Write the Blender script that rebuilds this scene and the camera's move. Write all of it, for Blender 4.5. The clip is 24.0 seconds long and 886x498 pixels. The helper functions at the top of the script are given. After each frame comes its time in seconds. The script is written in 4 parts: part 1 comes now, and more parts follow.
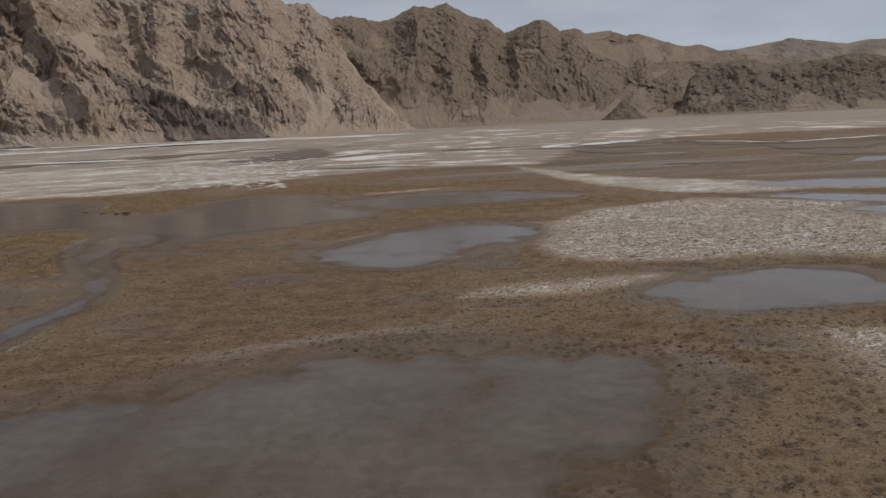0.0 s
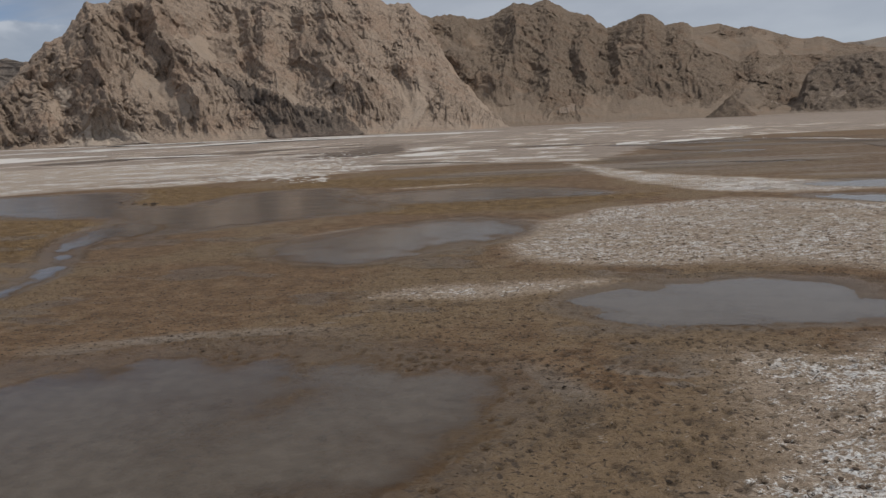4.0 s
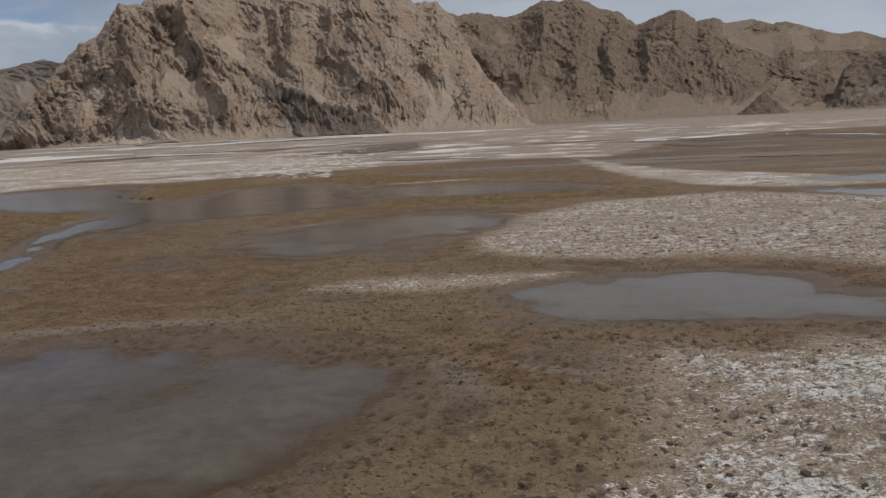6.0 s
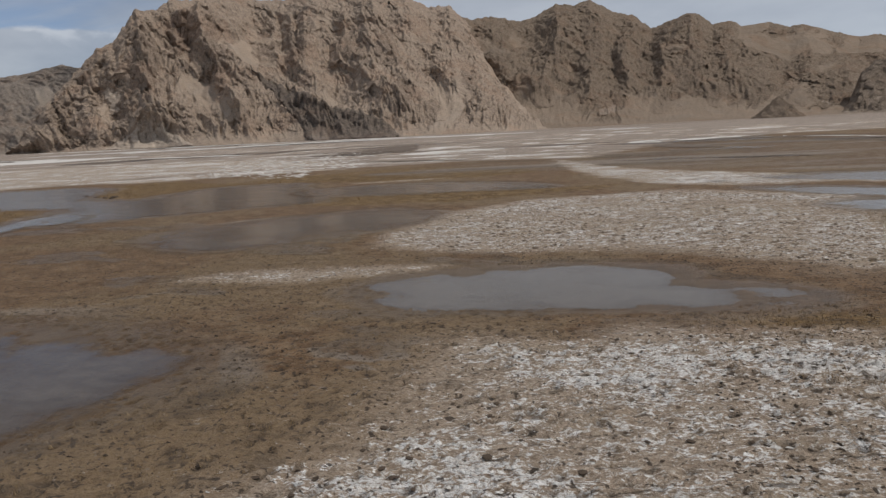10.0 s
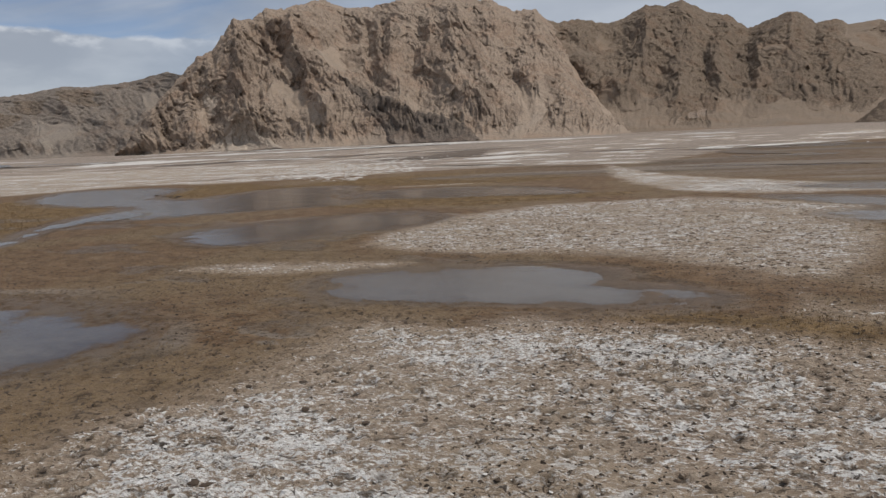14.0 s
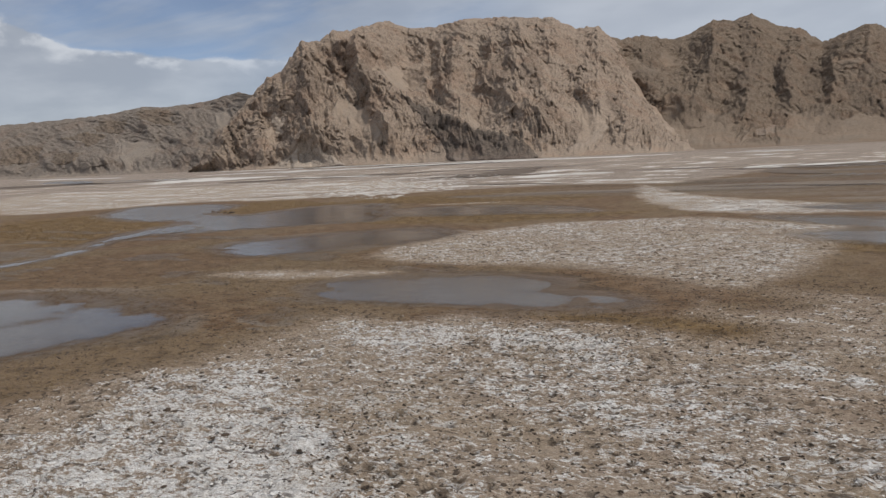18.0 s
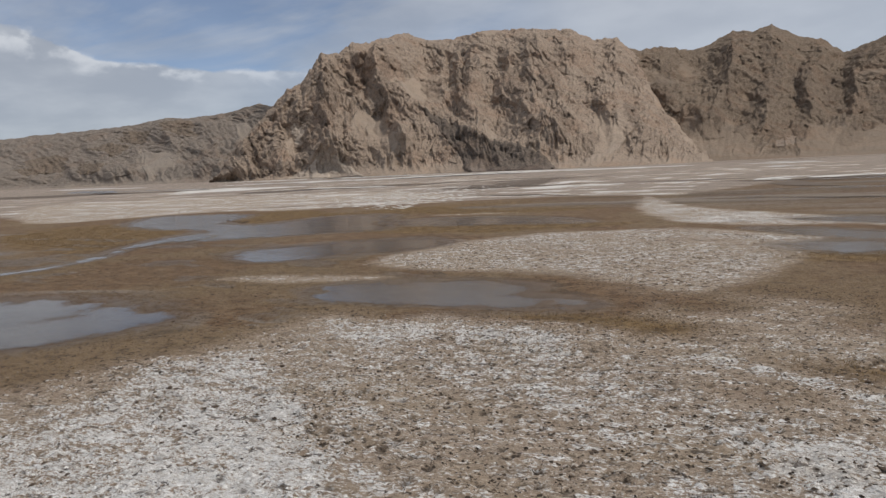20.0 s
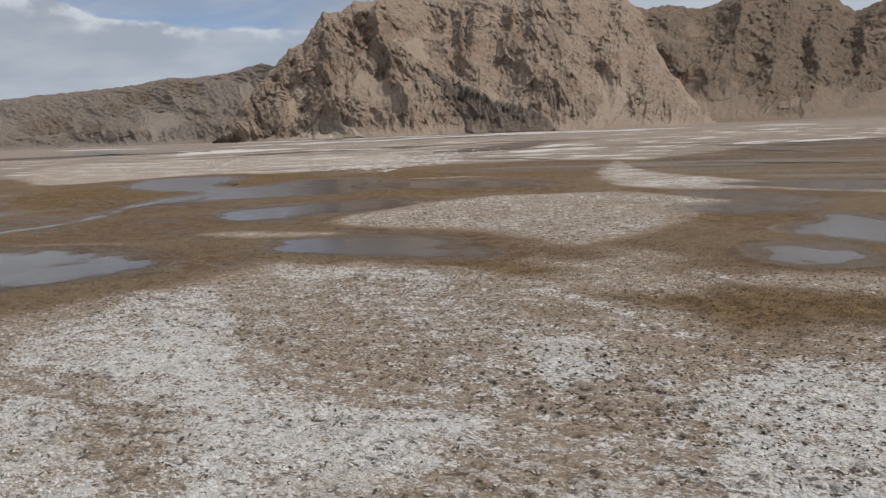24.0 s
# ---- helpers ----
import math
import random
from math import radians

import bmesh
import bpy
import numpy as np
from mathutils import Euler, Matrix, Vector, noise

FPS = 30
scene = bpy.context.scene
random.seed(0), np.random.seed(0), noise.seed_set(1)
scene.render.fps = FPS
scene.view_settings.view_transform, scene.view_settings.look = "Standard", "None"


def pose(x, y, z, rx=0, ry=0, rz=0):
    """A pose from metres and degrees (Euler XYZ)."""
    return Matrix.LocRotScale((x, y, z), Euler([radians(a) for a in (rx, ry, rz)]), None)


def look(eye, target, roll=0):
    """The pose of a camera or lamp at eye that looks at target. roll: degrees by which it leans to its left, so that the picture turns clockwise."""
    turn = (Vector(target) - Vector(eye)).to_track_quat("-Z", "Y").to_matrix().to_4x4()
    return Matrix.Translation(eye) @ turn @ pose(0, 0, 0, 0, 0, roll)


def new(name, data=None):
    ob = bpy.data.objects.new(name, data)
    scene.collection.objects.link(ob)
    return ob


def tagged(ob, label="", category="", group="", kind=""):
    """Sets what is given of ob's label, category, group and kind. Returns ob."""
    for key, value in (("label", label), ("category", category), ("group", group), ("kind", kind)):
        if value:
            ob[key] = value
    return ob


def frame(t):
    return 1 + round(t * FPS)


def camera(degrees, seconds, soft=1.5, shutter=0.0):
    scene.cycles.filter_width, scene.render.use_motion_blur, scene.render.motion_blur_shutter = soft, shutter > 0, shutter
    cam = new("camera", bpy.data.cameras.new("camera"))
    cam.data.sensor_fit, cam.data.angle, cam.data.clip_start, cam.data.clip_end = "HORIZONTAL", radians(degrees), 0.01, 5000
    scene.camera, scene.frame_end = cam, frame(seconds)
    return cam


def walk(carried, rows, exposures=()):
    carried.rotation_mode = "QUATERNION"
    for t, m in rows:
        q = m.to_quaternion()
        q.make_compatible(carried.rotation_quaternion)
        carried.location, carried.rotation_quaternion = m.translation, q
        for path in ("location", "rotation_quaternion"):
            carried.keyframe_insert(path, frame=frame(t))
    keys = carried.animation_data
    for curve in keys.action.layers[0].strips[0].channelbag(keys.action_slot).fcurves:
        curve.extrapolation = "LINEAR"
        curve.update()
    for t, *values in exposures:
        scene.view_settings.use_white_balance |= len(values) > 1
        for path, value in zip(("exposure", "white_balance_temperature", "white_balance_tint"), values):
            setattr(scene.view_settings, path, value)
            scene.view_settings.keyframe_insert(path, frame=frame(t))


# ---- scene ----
cam = camera(67.1, 24.0, soft=1.4)

PATH = [
    (0, (-11.391, -4.277, 6.646), (-11.705, -2.338, 6.271), -2.5),
    (0.5, (-10.562, -3.781, 6.521), (-10.913, -1.848, 6.147), -2.5),
    (1, (-9.69, -3.19, 6.383), (-10.07, -1.262, 6.01), -2.5),
    (1.5, (-8.954, -2.837, 6.342), (-9.368, -0.916, 5.97), -2.5),
    (2, (-8.182, -2.422, 6.29), (-8.637, -0.511, 5.918), -2.5),
    (2.5, (-7.463, -1.913, 6.165), (-7.953, -0.01, 5.794), -2.5),
    (3, (-6.707, -1.457, 6.08), (-7.236, 0.436, 5.709), -2.5),
    (3.5, (-6.013, -1.029, 5.992), (-6.578, 0.854, 5.623), -2.5),
    (5.5, (-3.438, 0.674, 5.466), (-4.098, 2.525, 5.098), -2.7),
    (6, (-2.842, 1.03, 5.345), (-3.517, 2.877, 4.977), -2.7),
    (6.5, (-2.304, 1.357, 5.243), (-2.987, 3.201, 4.875), -2.7),
    (7, (-1.726, 1.675, 5.119), (-2.413, 3.517, 4.753), -2.7),
    (7.5, (-1.193, 1.933, 5.012), (-1.882, 3.774, 4.646), -2.6),
    (8, (-0.631, 2.234, 4.891), (-1.323, 4.075, 4.527), -2.7),
    (8.5, (-0.087, 2.434, 4.81), (-0.784, 4.273, 4.448), -2.6),
    (9, (0.6, 2.549, 4.767), (-0.101, 4.388, 4.408), -2.6),
    (9.5, (1.168, 2.709, 4.723), (0.46, 4.545, 4.367), -2.7),
    (11.5, (3.433, 3.181, 4.559), (2.656, 4.992, 4.214), -2.6),
    (12, (4.078, 3.105, 4.594), (3.273, 4.903, 4.251), -2.6),
    (12.5, (4.664, 3.053, 4.609), (3.828, 4.837, 4.267), -2.6),
    (13, (5.317, 2.933, 4.64), (4.446, 4.702, 4.3), -2.6),
    (13.5, (5.902, 2.788, 4.68), (4.998, 4.541, 4.343), -2.6),
    (14, (6.559, 2.632, 4.714), (5.615, 4.364, 4.382), -2.6),
    (14.5, (7.175, 2.443, 4.76), (6.199, 4.157, 4.432), -2.6),
    (15, (7.837, 2.215, 4.799), (6.829, 3.912, 4.475), -2.6),
    (15.5, (8.476, 1.998, 4.853), (7.439, 3.678, 4.533), -2.6),
    (16, (9.102, 1.78, 4.887), (8.045, 3.449, 4.574), -2.6),
    (16.5, (9.686, 1.56, 4.93), (8.616, 3.222, 4.625), -2.6),
    (17, (10.325, 1.285, 4.964), (9.242, 2.94, 4.669), -2.6),
    (17.5, (10.873, 1.048, 4.995), (9.78, 2.699, 4.709), -2.6),
    (18, (11.458, 0.773, 5.028), (10.355, 2.418, 4.753), -2.6),
    (18.5, (12.031, 0.497, 5.056), (10.918, 2.137, 4.791), -2.5),
    (19, (12.683, 0.154, 5.093), (11.556, 1.786, 4.834), -2.5),
    (19.5, (13.314, -0.145, 5.117), (12.174, 1.479, 4.866), -2.5),
    (21.5, (16.142, -1.418, 5.285), (14.983, 0.197, 5.06), -2.5),
    (22, (16.933, -1.788, 5.348), (15.775, -0.175, 5.108), -2.5),
    (22.5, (17.709, -2.137, 5.417), (16.55, -0.529, 5.148), -2.4),
    (23, (18.546, -2.485, 5.479), (17.387, -0.883, 5.175), -2.4),
    (23.5, (19.361, -2.855, 5.581), (18.204, -1.258, 5.246), -2.4),
    (24, (20.271, -3.248, 5.673), (19.115, -1.655, 5.318), -2.4),
]
walk(cam, [(t, look(eye, target, roll)) for t, eye, target, roll in PATH],
     exposures=[(0, -0.25), (8, -0.18), (13, -0.06), (17, 0.0), (24, 0.03)])

# ---- world, sun, exposure ----
SUN_EL, SUN_AZ = radians(56), radians(80)          # azimuth from +y towards +x
sun_way = Vector((math.sin(SUN_AZ) * math.cos(SUN_EL), math.cos(SUN_AZ) * math.cos(SUN_EL), math.sin(SUN_EL)))
sun = new("sun", bpy.data.lights.new("sun", "SUN"))
sun.data.energy, sun.data.angle, sun.data.color = 2.4, radians(2.0), (1.0, 0.94, 0.86)
sun.matrix_world = look(sun_way * 100, (0, 0, 0))


class Nodes:
    """Short forms for building a node tree."""

    def __init__(self, tree):
        self.tree = tree
        tree.nodes.clear()

    def add(self, kind, values=None, **attrs):
        n = self.tree.nodes.new(kind)
        for k, v in attrs.items():
            setattr(n, k, v)
        for k, v in (values or {}).items():
            if isinstance(v, bpy.types.NodeSocket):
                self.tree.links.new(v, n.inputs[k])
            else:
                n.inputs[k].default_value = v
        return n

    def math(self, op, a, b=0.0, c=0.0, clamp=False):
        return self.add("ShaderNodeMath", {0: a, 1: b, 2: c}, operation=op, use_clamp=clamp).outputs[0]

    def ramp(self, v, lo, hi, to_lo=0.0, to_hi=1.0):
        return self.add("ShaderNodeMapRange", {"Value": v, "From Min": lo, "From Max": hi, "To Min": to_lo, "To Max": to_hi},
                        interpolation_type="SMOOTHSTEP").outputs[0]

    def noise(self, p, scale, detail=4.0, rough=0.55, distort=0.0):
        return self.add("ShaderNodeTexNoise", {"Vector": p, "Scale": scale, "Detail": detail, "Roughness": rough, "Distortion": distort}).outputs["Fac"]

    def stretch(self, p, s):
        return self.add("ShaderNodeVectorMath", {0: p, 1: s}, operation="MULTIPLY").outputs[0]

    def mix(self, f, a, b, blend="MIX"):
        n = self.add("ShaderNodeMix", data_type="RGBA", blend_type=blend)
        for i, v in ((0, f), (6, a), (7, b)):
            if isinstance(v, bpy.types.NodeSocket):
                self.tree.links.new(v, n.inputs[i])
            else:
                n.inputs[i].default_value = (*v, 1.0) if isinstance(v, tuple) else v
        return n.outputs[2]

    def attr(self, name):
        return self.add("ShaderNodeAttribute", attribute_name=name).outputs["Fac"]

    def bump(self, h, strength, distance, normal=None):
        values = {"Height": h, "Strength": strength, "Distance": distance}
        if normal:
            values["Normal"] = normal
        return self.add("ShaderNodeBump", values).outputs[0]


def make_world():
    world = bpy.data.worlds.new("sky")
    scene.world = world
    world.use_nodes = True
    n = Nodes(world.node_tree)
    sky = n.add("ShaderNodeTexSky", sky_type="NISHITA", sun_disc=False, sun_elevation=SUN_EL, sun_rotation=SUN_AZ,
                altitude=4000.0, air_density=1.0, dust_density=1.5)
    way = n.add("ShaderNodeTexCoord").outputs["Generated"]
    xyz = n.add("ShaderNodeSeparateXYZ", {0: way})
    x, y, z = xyz.outputs
    up = n.math("MAXIMUM", z, 0.0)
    # clouds: a flat layer seen in perspective, a low bank of cumulus over the western hills, thin veil above the range
    lift = n.math("ADD", up, 0.10)
    flat = n.add("ShaderNodeCombineXYZ", {0: n.math("DIVIDE", x, lift), 1: n.math("DIVIDE", y, lift), 2: 0.0}).outputs[0]
    high = n.ramp(n.noise(n.stretch(flat, (0.55, 0.95, 1.0)), 1.0, 6.0, 0.55, 0.3), 0.33, 0.60)
    puff = n.noise(n.stretch(way, (1.0, 1.0, 2.2)), 7.0, 7.0, 0.5, 0.1)
    west = n.ramp(n.math("ADD", x, n.math("MULTIPLY", y, 0.35)), -0.75, 0.25, 1.0, 0.0)
    lean = n.ramp(n.math("ADD", x, n.math("MULTIPLY", y, 0.35)), -0.84, -0.60, 0.045, 0.0)
    low = n.ramp(n.math("SUBTRACT", z, lean), 0.115, 0.195, 1.0, 0.0)
    bank = n.ramp(n.math("ADD", puff, n.math("MULTIPLY", n.math("ADD", low, -0.55), 0.75)), 0.42, 0.56)
    bank = n.math("MULTIPLY", bank, west)
    veil = n.math("MAXIMUM", n.math("MULTIPLY", high, n.ramp(z, 0.16, 0.34, 0.72, 0.95)), n.ramp(z, 0.28, 0.44, 0.26, 0.97))
    east = n.math("MULTIPLY", n.ramp(n.math("ADD", x, n.math("MULTIPLY", y, 0.5)), -0.36, 0.12), 0.92)
    cover = n.math("MAXIMUM", n.math("MAXIMUM", bank, veil), east, clamp=True)
    shade = n.ramp(n.noise(n.stretch(way, (1.0, 1.0, 3.0)), 9.0, 5.0, 0.5), 0.3, 0.75)
    cloud = n.mix(shade, (0.50, 0.53, 0.583), (0.675, 0.705, 0.75))
    cloud = n.mix(n.math("MULTIPLY", bank, 0.40), cloud, n.mix(shade, (0.43, 0.465, 0.53), (0.56, 0.59, 0.64)))
    heap = n.noise(n.stretch(way, (1.0, 1.0, 1.7)), 16.0, 5.0, 0.5, 0.2)
    rim = n.math("SUBTRACT", n.math("ADD", z, n.math("MULTIPLY", n.math("ADD", heap, -0.5), 0.10)), lean)
    crown = n.math("MULTIPLY", bank, n.math("MULTIPLY", n.ramp(rim, 0.125, 0.155), n.ramp(heap, 0.44, 0.56)))
    cloud = n.mix(n.math("MULTIPLY", crown, 0.9), cloud, (0.90, 0.92, 0.95))
    cloud = n.mix(n.math("MULTIPLY", east, 0.45), cloud, (0.80, 0.84, 0.91))
    back = n.mix(1.0, sky.outputs[0], (0.13, 0.13, 0.13), "MULTIPLY")
    colour = n.mix(n.math("MULTIPLY", cover, 0.85), back, cloud)
    bg = n.add("ShaderNodeBackground", {"Color": colour, "Strength": 0.75})
    out = n.add("ShaderNodeOutputWorld", {"Surface": bg.outputs[0]})


make_world()

# ---- materials ----


def material(name):
    m = bpy.data.materials.new(name)
    m.use_nodes = True
    return m, Nodes(m.node_tree)


def finish(n, colour, rough, normal=None, ior=1.45, spec=0.3):
    values = {"Base Color": colour, "Roughness": rough, "IOR": ior, "Specular IOR Level": spec}
    if normal:
        values["Normal"] = normal
    b = n.add("ShaderNodeBsdfPrincipled", values)
    n.add("ShaderNodeOutputMaterial", {"Surface": b.outputs[0]})


def ground_material():
    m, n = material("salt_marsh_ground")
    p = n.add("ShaderNodeNewGeometry").outputs["Position"]
    salt, grass, wet, pale, gold = (n.attr(a) for a in ("salt", "grass", "wet", "pale", "gold"))
    n0 = n.noise(p, 0.22, 4.0)
    n1 = n.noise(p, 1.1, 5.0, 0.6)
    blown = n.stretch(n.add("ShaderNodeVectorRotate", {"Vector": p, "Axis": (0.0, 0.0, 1.0), "Angle": -0.35}).outputs[0], (0.55, 1.0, 1.0))
    n2 = n.noise(blown, 5.0, 5.0, 0.62, 0.5)
    n3 = n.noise(blown, 17.0, 4.0, 0.62, 0.4)
    n4 = n.noise(p, 55.0, 3.0, 0.6)
    mud = n.mix(n.ramp(n1, 0.40, 0.60), (0.130, 0.075, 0.038), (0.212, 0.129, 0.070))
    mud = n.mix(n.math("MULTIPLY", n.ramp(n3, 0.35, 0.7), 0.6), mud, (0.205, 0.143, 0.096))
    straw = n.mix(n.ramp(n2, 0.40, 0.62), (0.136, 0.086, 0.046), (0.236, 0.162, 0.092))
    straw = n.mix(n.ramp(n4, 0.35, 0.7), straw, (0.25, 0.182, 0.118))
    amber = n.mix(n.ramp(n1, 0.38, 0.62), (0.130, 0.079, 0.034), (0.248, 0.161, 0.076))
    g = n.ramp(n.math("ADD", grass, n.math("MULTIPLY", n.math("ADD", n1, -0.5), 1.1)), 0.25, 0.75)
    colour = n.mix(g, mud, straw)
    a = n.ramp(n.math("ADD", gold, n.math("MULTIPLY", n.math("ADD", n0, -0.5), 1.0)), 0.3, 0.8)
    colour = n.mix(a, colour, amber)
    flat = n.mix(n.ramp(n0, 0.38, 0.62), (0.285, 0.226, 0.186), (0.355, 0.290, 0.244))
    flat = n.mix(n.math("MULTIPLY", n.ramp(n1, 0.35, 0.7), 0.5), flat, (0.37, 0.33, 0.29))
    colour = n.mix(n.ramp(n.math("ADD", pale, n.math("MULTIPLY", n.math("ADD", n0, -0.5), 0.8)), 0.3, 0.7), colour, flat)
    across = n.add("ShaderNodeVectorRotate", {"Vector": p, "Axis": (0.0, 0.0, 1.0), "Angle": -0.25}).outputs[0]
    streak = n.noise(n.stretch(across, (0.12, 0.55, 1.0)), 0.09, 7.0, 0.62, 0.4)
    streak_2 = n.noise(n.stretch(across, (0.12, 0.6, 1.0)), 0.16, 6.0, 0.6, 0.3)
    colour = n.mix(n.math("MULTIPLY", n.math("MULTIPLY", n.ramp(streak, 0.52, 0.64), pale), 0.4), colour, (0.185, 0.143, 0.113))
    colour = n.mix(n.math("MULTIPLY", n.math("MULTIPLY", n.ramp(streak_2, 0.54, 0.68), pale), 0.25), colour, (0.50, 0.46, 0.42))
    colour = n.mix(n.math("MULTIPLY", n.math("MULTIPLY", n.ramp(streak_2, 0.50, 0.60), n.ramp(wet, 0.2, 0.4)), n.ramp(wet, 0.62, 0.56)), colour, (0.27, 0.222, 0.18))
    colour = n.mix(n.math("MULTIPLY", n.math("MULTIPLY", n.ramp(streak, 0.50, 0.57), n.ramp(wet, 0.2, 0.4)), n.math("MULTIPLY", n.ramp(wet, 0.62, 0.56), 0.45)), colour, (0.050, 0.042, 0.035))
    # salt crust: white on the crowns of the relief, earth and painted shade in the pits
    s = n.math("ADD", salt, n.math("MULTIPLY", n.math("ADD", n1, -0.5), 0.35))
    s = n.math("ADD", s, n.math("MULTIPLY", n.math("ADD", n2, -0.5), 1.2))
    s = n.math("ADD", s, n.math("MULTIPLY", n.math("ADD", n.noise(blown, 2.3, 4.0, 0.6, 0.5), -0.5), 1.5))
    s = n.math("ADD", s, n.math("MULTIPLY", n.math("ADD", n3, -0.5), 1.9))
    s = n.math("ADD", s, n.math("MULTIPLY", n.math("ADD", n4, -0.5), 0.8))
    mask = n.math("MULTIPLY", n.ramp(s, 0.50, 0.86), n.ramp(salt, 0.03, 0.3))
    crust = n.mix(n.ramp(n3, 0.3, 0.7), (0.58, 0.535, 0.495), (0.91, 0.90, 0.89))
    crust = n.mix(n.math("MULTIPLY", n.ramp(n4, 0.5, 0.75), 0.55), crust, (0.89, 0.885, 0.88))
    greyed = n.math("MULTIPLY", n.ramp(salt, 0.10, 0.42), 0.92)
    grain = n.ramp(n.math("ADD", n.math("MULTIPLY", n3, 0.6), n.math("MULTIPLY", n4, 0.4)), 0.40, 0.60)
    colour = n.mix(greyed, colour, n.mix(grain, (0.300, 0.227, 0.168), (0.515, 0.428, 0.342)))
    tan = n.math("MULTIPLY", n.ramp(n.noise(blown, 0.36, 5.0, 0.6, 0.6), 0.50, 0.62), n.ramp(salt, 0.25, 0.5, 0.0, 0.45))
    colour = n.mix(tan, colour, (0.375, 0.292, 0.205))
    colour = n.mix(n.math("MULTIPLY", n.math("MULTIPLY", mask, n.math("SUBTRACT", 1.0, n.math("MULTIPLY", tan, 0.7))), 0.95), colour, crust)
    speck = n.noise(blown, 5.0, 6.0, 0.74, 0.3)
    plain = n.ramp(salt, 0.08, 0.35, 1.0, 0.15)
    colour = n.mix(n.math("MULTIPLY", n.ramp(speck, 0.54, 0.62), n.math("MULTIPLY", plain, 0.42)), colour, (0.082, 0.055, 0.033))
    colour = n.mix(n.math("MULTIPLY", n.ramp(speck, 0.46, 0.38), n.math("MULTIPLY", plain, 0.5)), colour, (0.272, 0.193, 0.122))
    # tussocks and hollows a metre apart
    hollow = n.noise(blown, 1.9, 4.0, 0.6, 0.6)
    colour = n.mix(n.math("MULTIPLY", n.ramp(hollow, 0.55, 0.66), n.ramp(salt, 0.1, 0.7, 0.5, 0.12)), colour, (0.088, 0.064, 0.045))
    colour = n.mix(n.math("MULTIPLY", n.ramp(hollow, 0.46, 0.36), n.math("MULTIPLY", n.ramp(salt, 0.0, 0.3, 0.35, 0.0), 1.0)), colour, (0.27, 0.205, 0.14))
    # dark flecks: small shadows among the lumps, put into the colour
    pit_shade = n.math("MULTIPLY", n.ramp(n.noise(p, 7.0, 4.0, 0.62, 0.5), n.ramp(salt, 0.1, 0.7, 0.55, 0.605), n.ramp(salt, 0.1, 0.7, 0.64, 0.65)), 0.92)
    colour = n.mix(pit_shade, colour, (0.062, 0.046, 0.035))
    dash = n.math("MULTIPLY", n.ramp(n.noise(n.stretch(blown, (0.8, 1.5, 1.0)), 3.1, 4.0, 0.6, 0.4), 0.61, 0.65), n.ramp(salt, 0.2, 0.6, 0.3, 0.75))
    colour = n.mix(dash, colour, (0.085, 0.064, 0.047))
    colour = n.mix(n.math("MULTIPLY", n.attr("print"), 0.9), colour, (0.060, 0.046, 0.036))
    damp = n.ramp(n.math("ADD", wet, n.math("MULTIPLY", n.math("ADD", n1, -0.5), 0.7)), 0.3, 0.9)
    colour = n.mix(n.math("MULTIPLY", damp, 0.5), colour, (0.104, 0.077, 0.055))
    rough = n.ramp(damp, 0.0, 1.0, 0.92, 0.42)
    h = n.math("ADD", n.math("MULTIPLY", n2, 0.5), n.math("MULTIPLY", n3, 0.35))
    h = n.math("ADD", h, n.math("MULTIPLY", n4, 0.12))
    crisp = n.math("MULTIPLY", n.math("ABSOLUTE", n.math("ADD", n.noise(blown, 7.5, 4.0, 0.6, 0.6), -0.5)), n.ramp(salt, 0.1, 0.6, 0.3, 1.3))
    finish(n, colour, rough, n.bump(n.math("ADD", h, crisp), 1.0, 0.20))
    return m


def water_material():
    """A thin sheet of murky water: clear at the shore, more silt where it is deeper, sky on top."""
    m, n = material("shallow_muddy_water")
    p = n.add("ShaderNodeNewGeometry").outputs["Position"]
    n1 = n.noise(p, 0.35, 4.0, 0.55, 0.5)
    n2 = n.noise(p, 2.6, 5.0, 0.62)
    deep = n.math("ADD", n.attr("deep"), n.math("MULTIPLY", n.math("ADD", n2, -0.5), 0.035))
    deep = n.math("ADD", deep, n.math("MULTIPLY", n.math("ADD", n1, -0.5), 0.045))
    film = n.ramp(deep, -0.004, 0.045)
    colour = n.mix(n.ramp(n2, 0.38, 0.62), (0.130, 0.104, 0.078), (0.160, 0.130, 0.100))
    ripple = n.math("ADD", n.noise(p, 6.0, 3.0), n.math("MULTIPLY", n.noise(p, 22.0, 2.0), 0.3))
    rough = n.ramp(film, 0.0, 1.0, 0.32, 0.15)
    normal = n.bump(ripple, 0.11, 0.02)
    silt = n.add("ShaderNodeBsdfDiffuse", {"Color": colour}).outputs[0]
    clear = n.add("ShaderNodeBsdfTransparent", {"Color": (0.93, 0.89, 0.83, 1.0)}).outputs[0]
    body = n.add("ShaderNodeMixShader", {0: n.ramp(deep, 0.0, 0.10, 0.0, 0.66), 1: clear, 2: silt}).outputs[0]
    gloss = n.add("ShaderNodeBsdfGlossy", {"Color": (1.0, 1.0, 1.0, 1.0), "Roughness": rough, "Normal": normal}).outputs[0]
    fresnel = n.add("ShaderNodeFresnel", {"IOR": 1.33, "Normal": normal}).outputs[0]
    top = n.add("ShaderNodeMixShader", {0: n.math("MULTIPLY", fresnel, film), 1: body, 2: gloss}).outputs[0]
    n.add("ShaderNodeOutputMaterial", {"Surface": top})
    return m


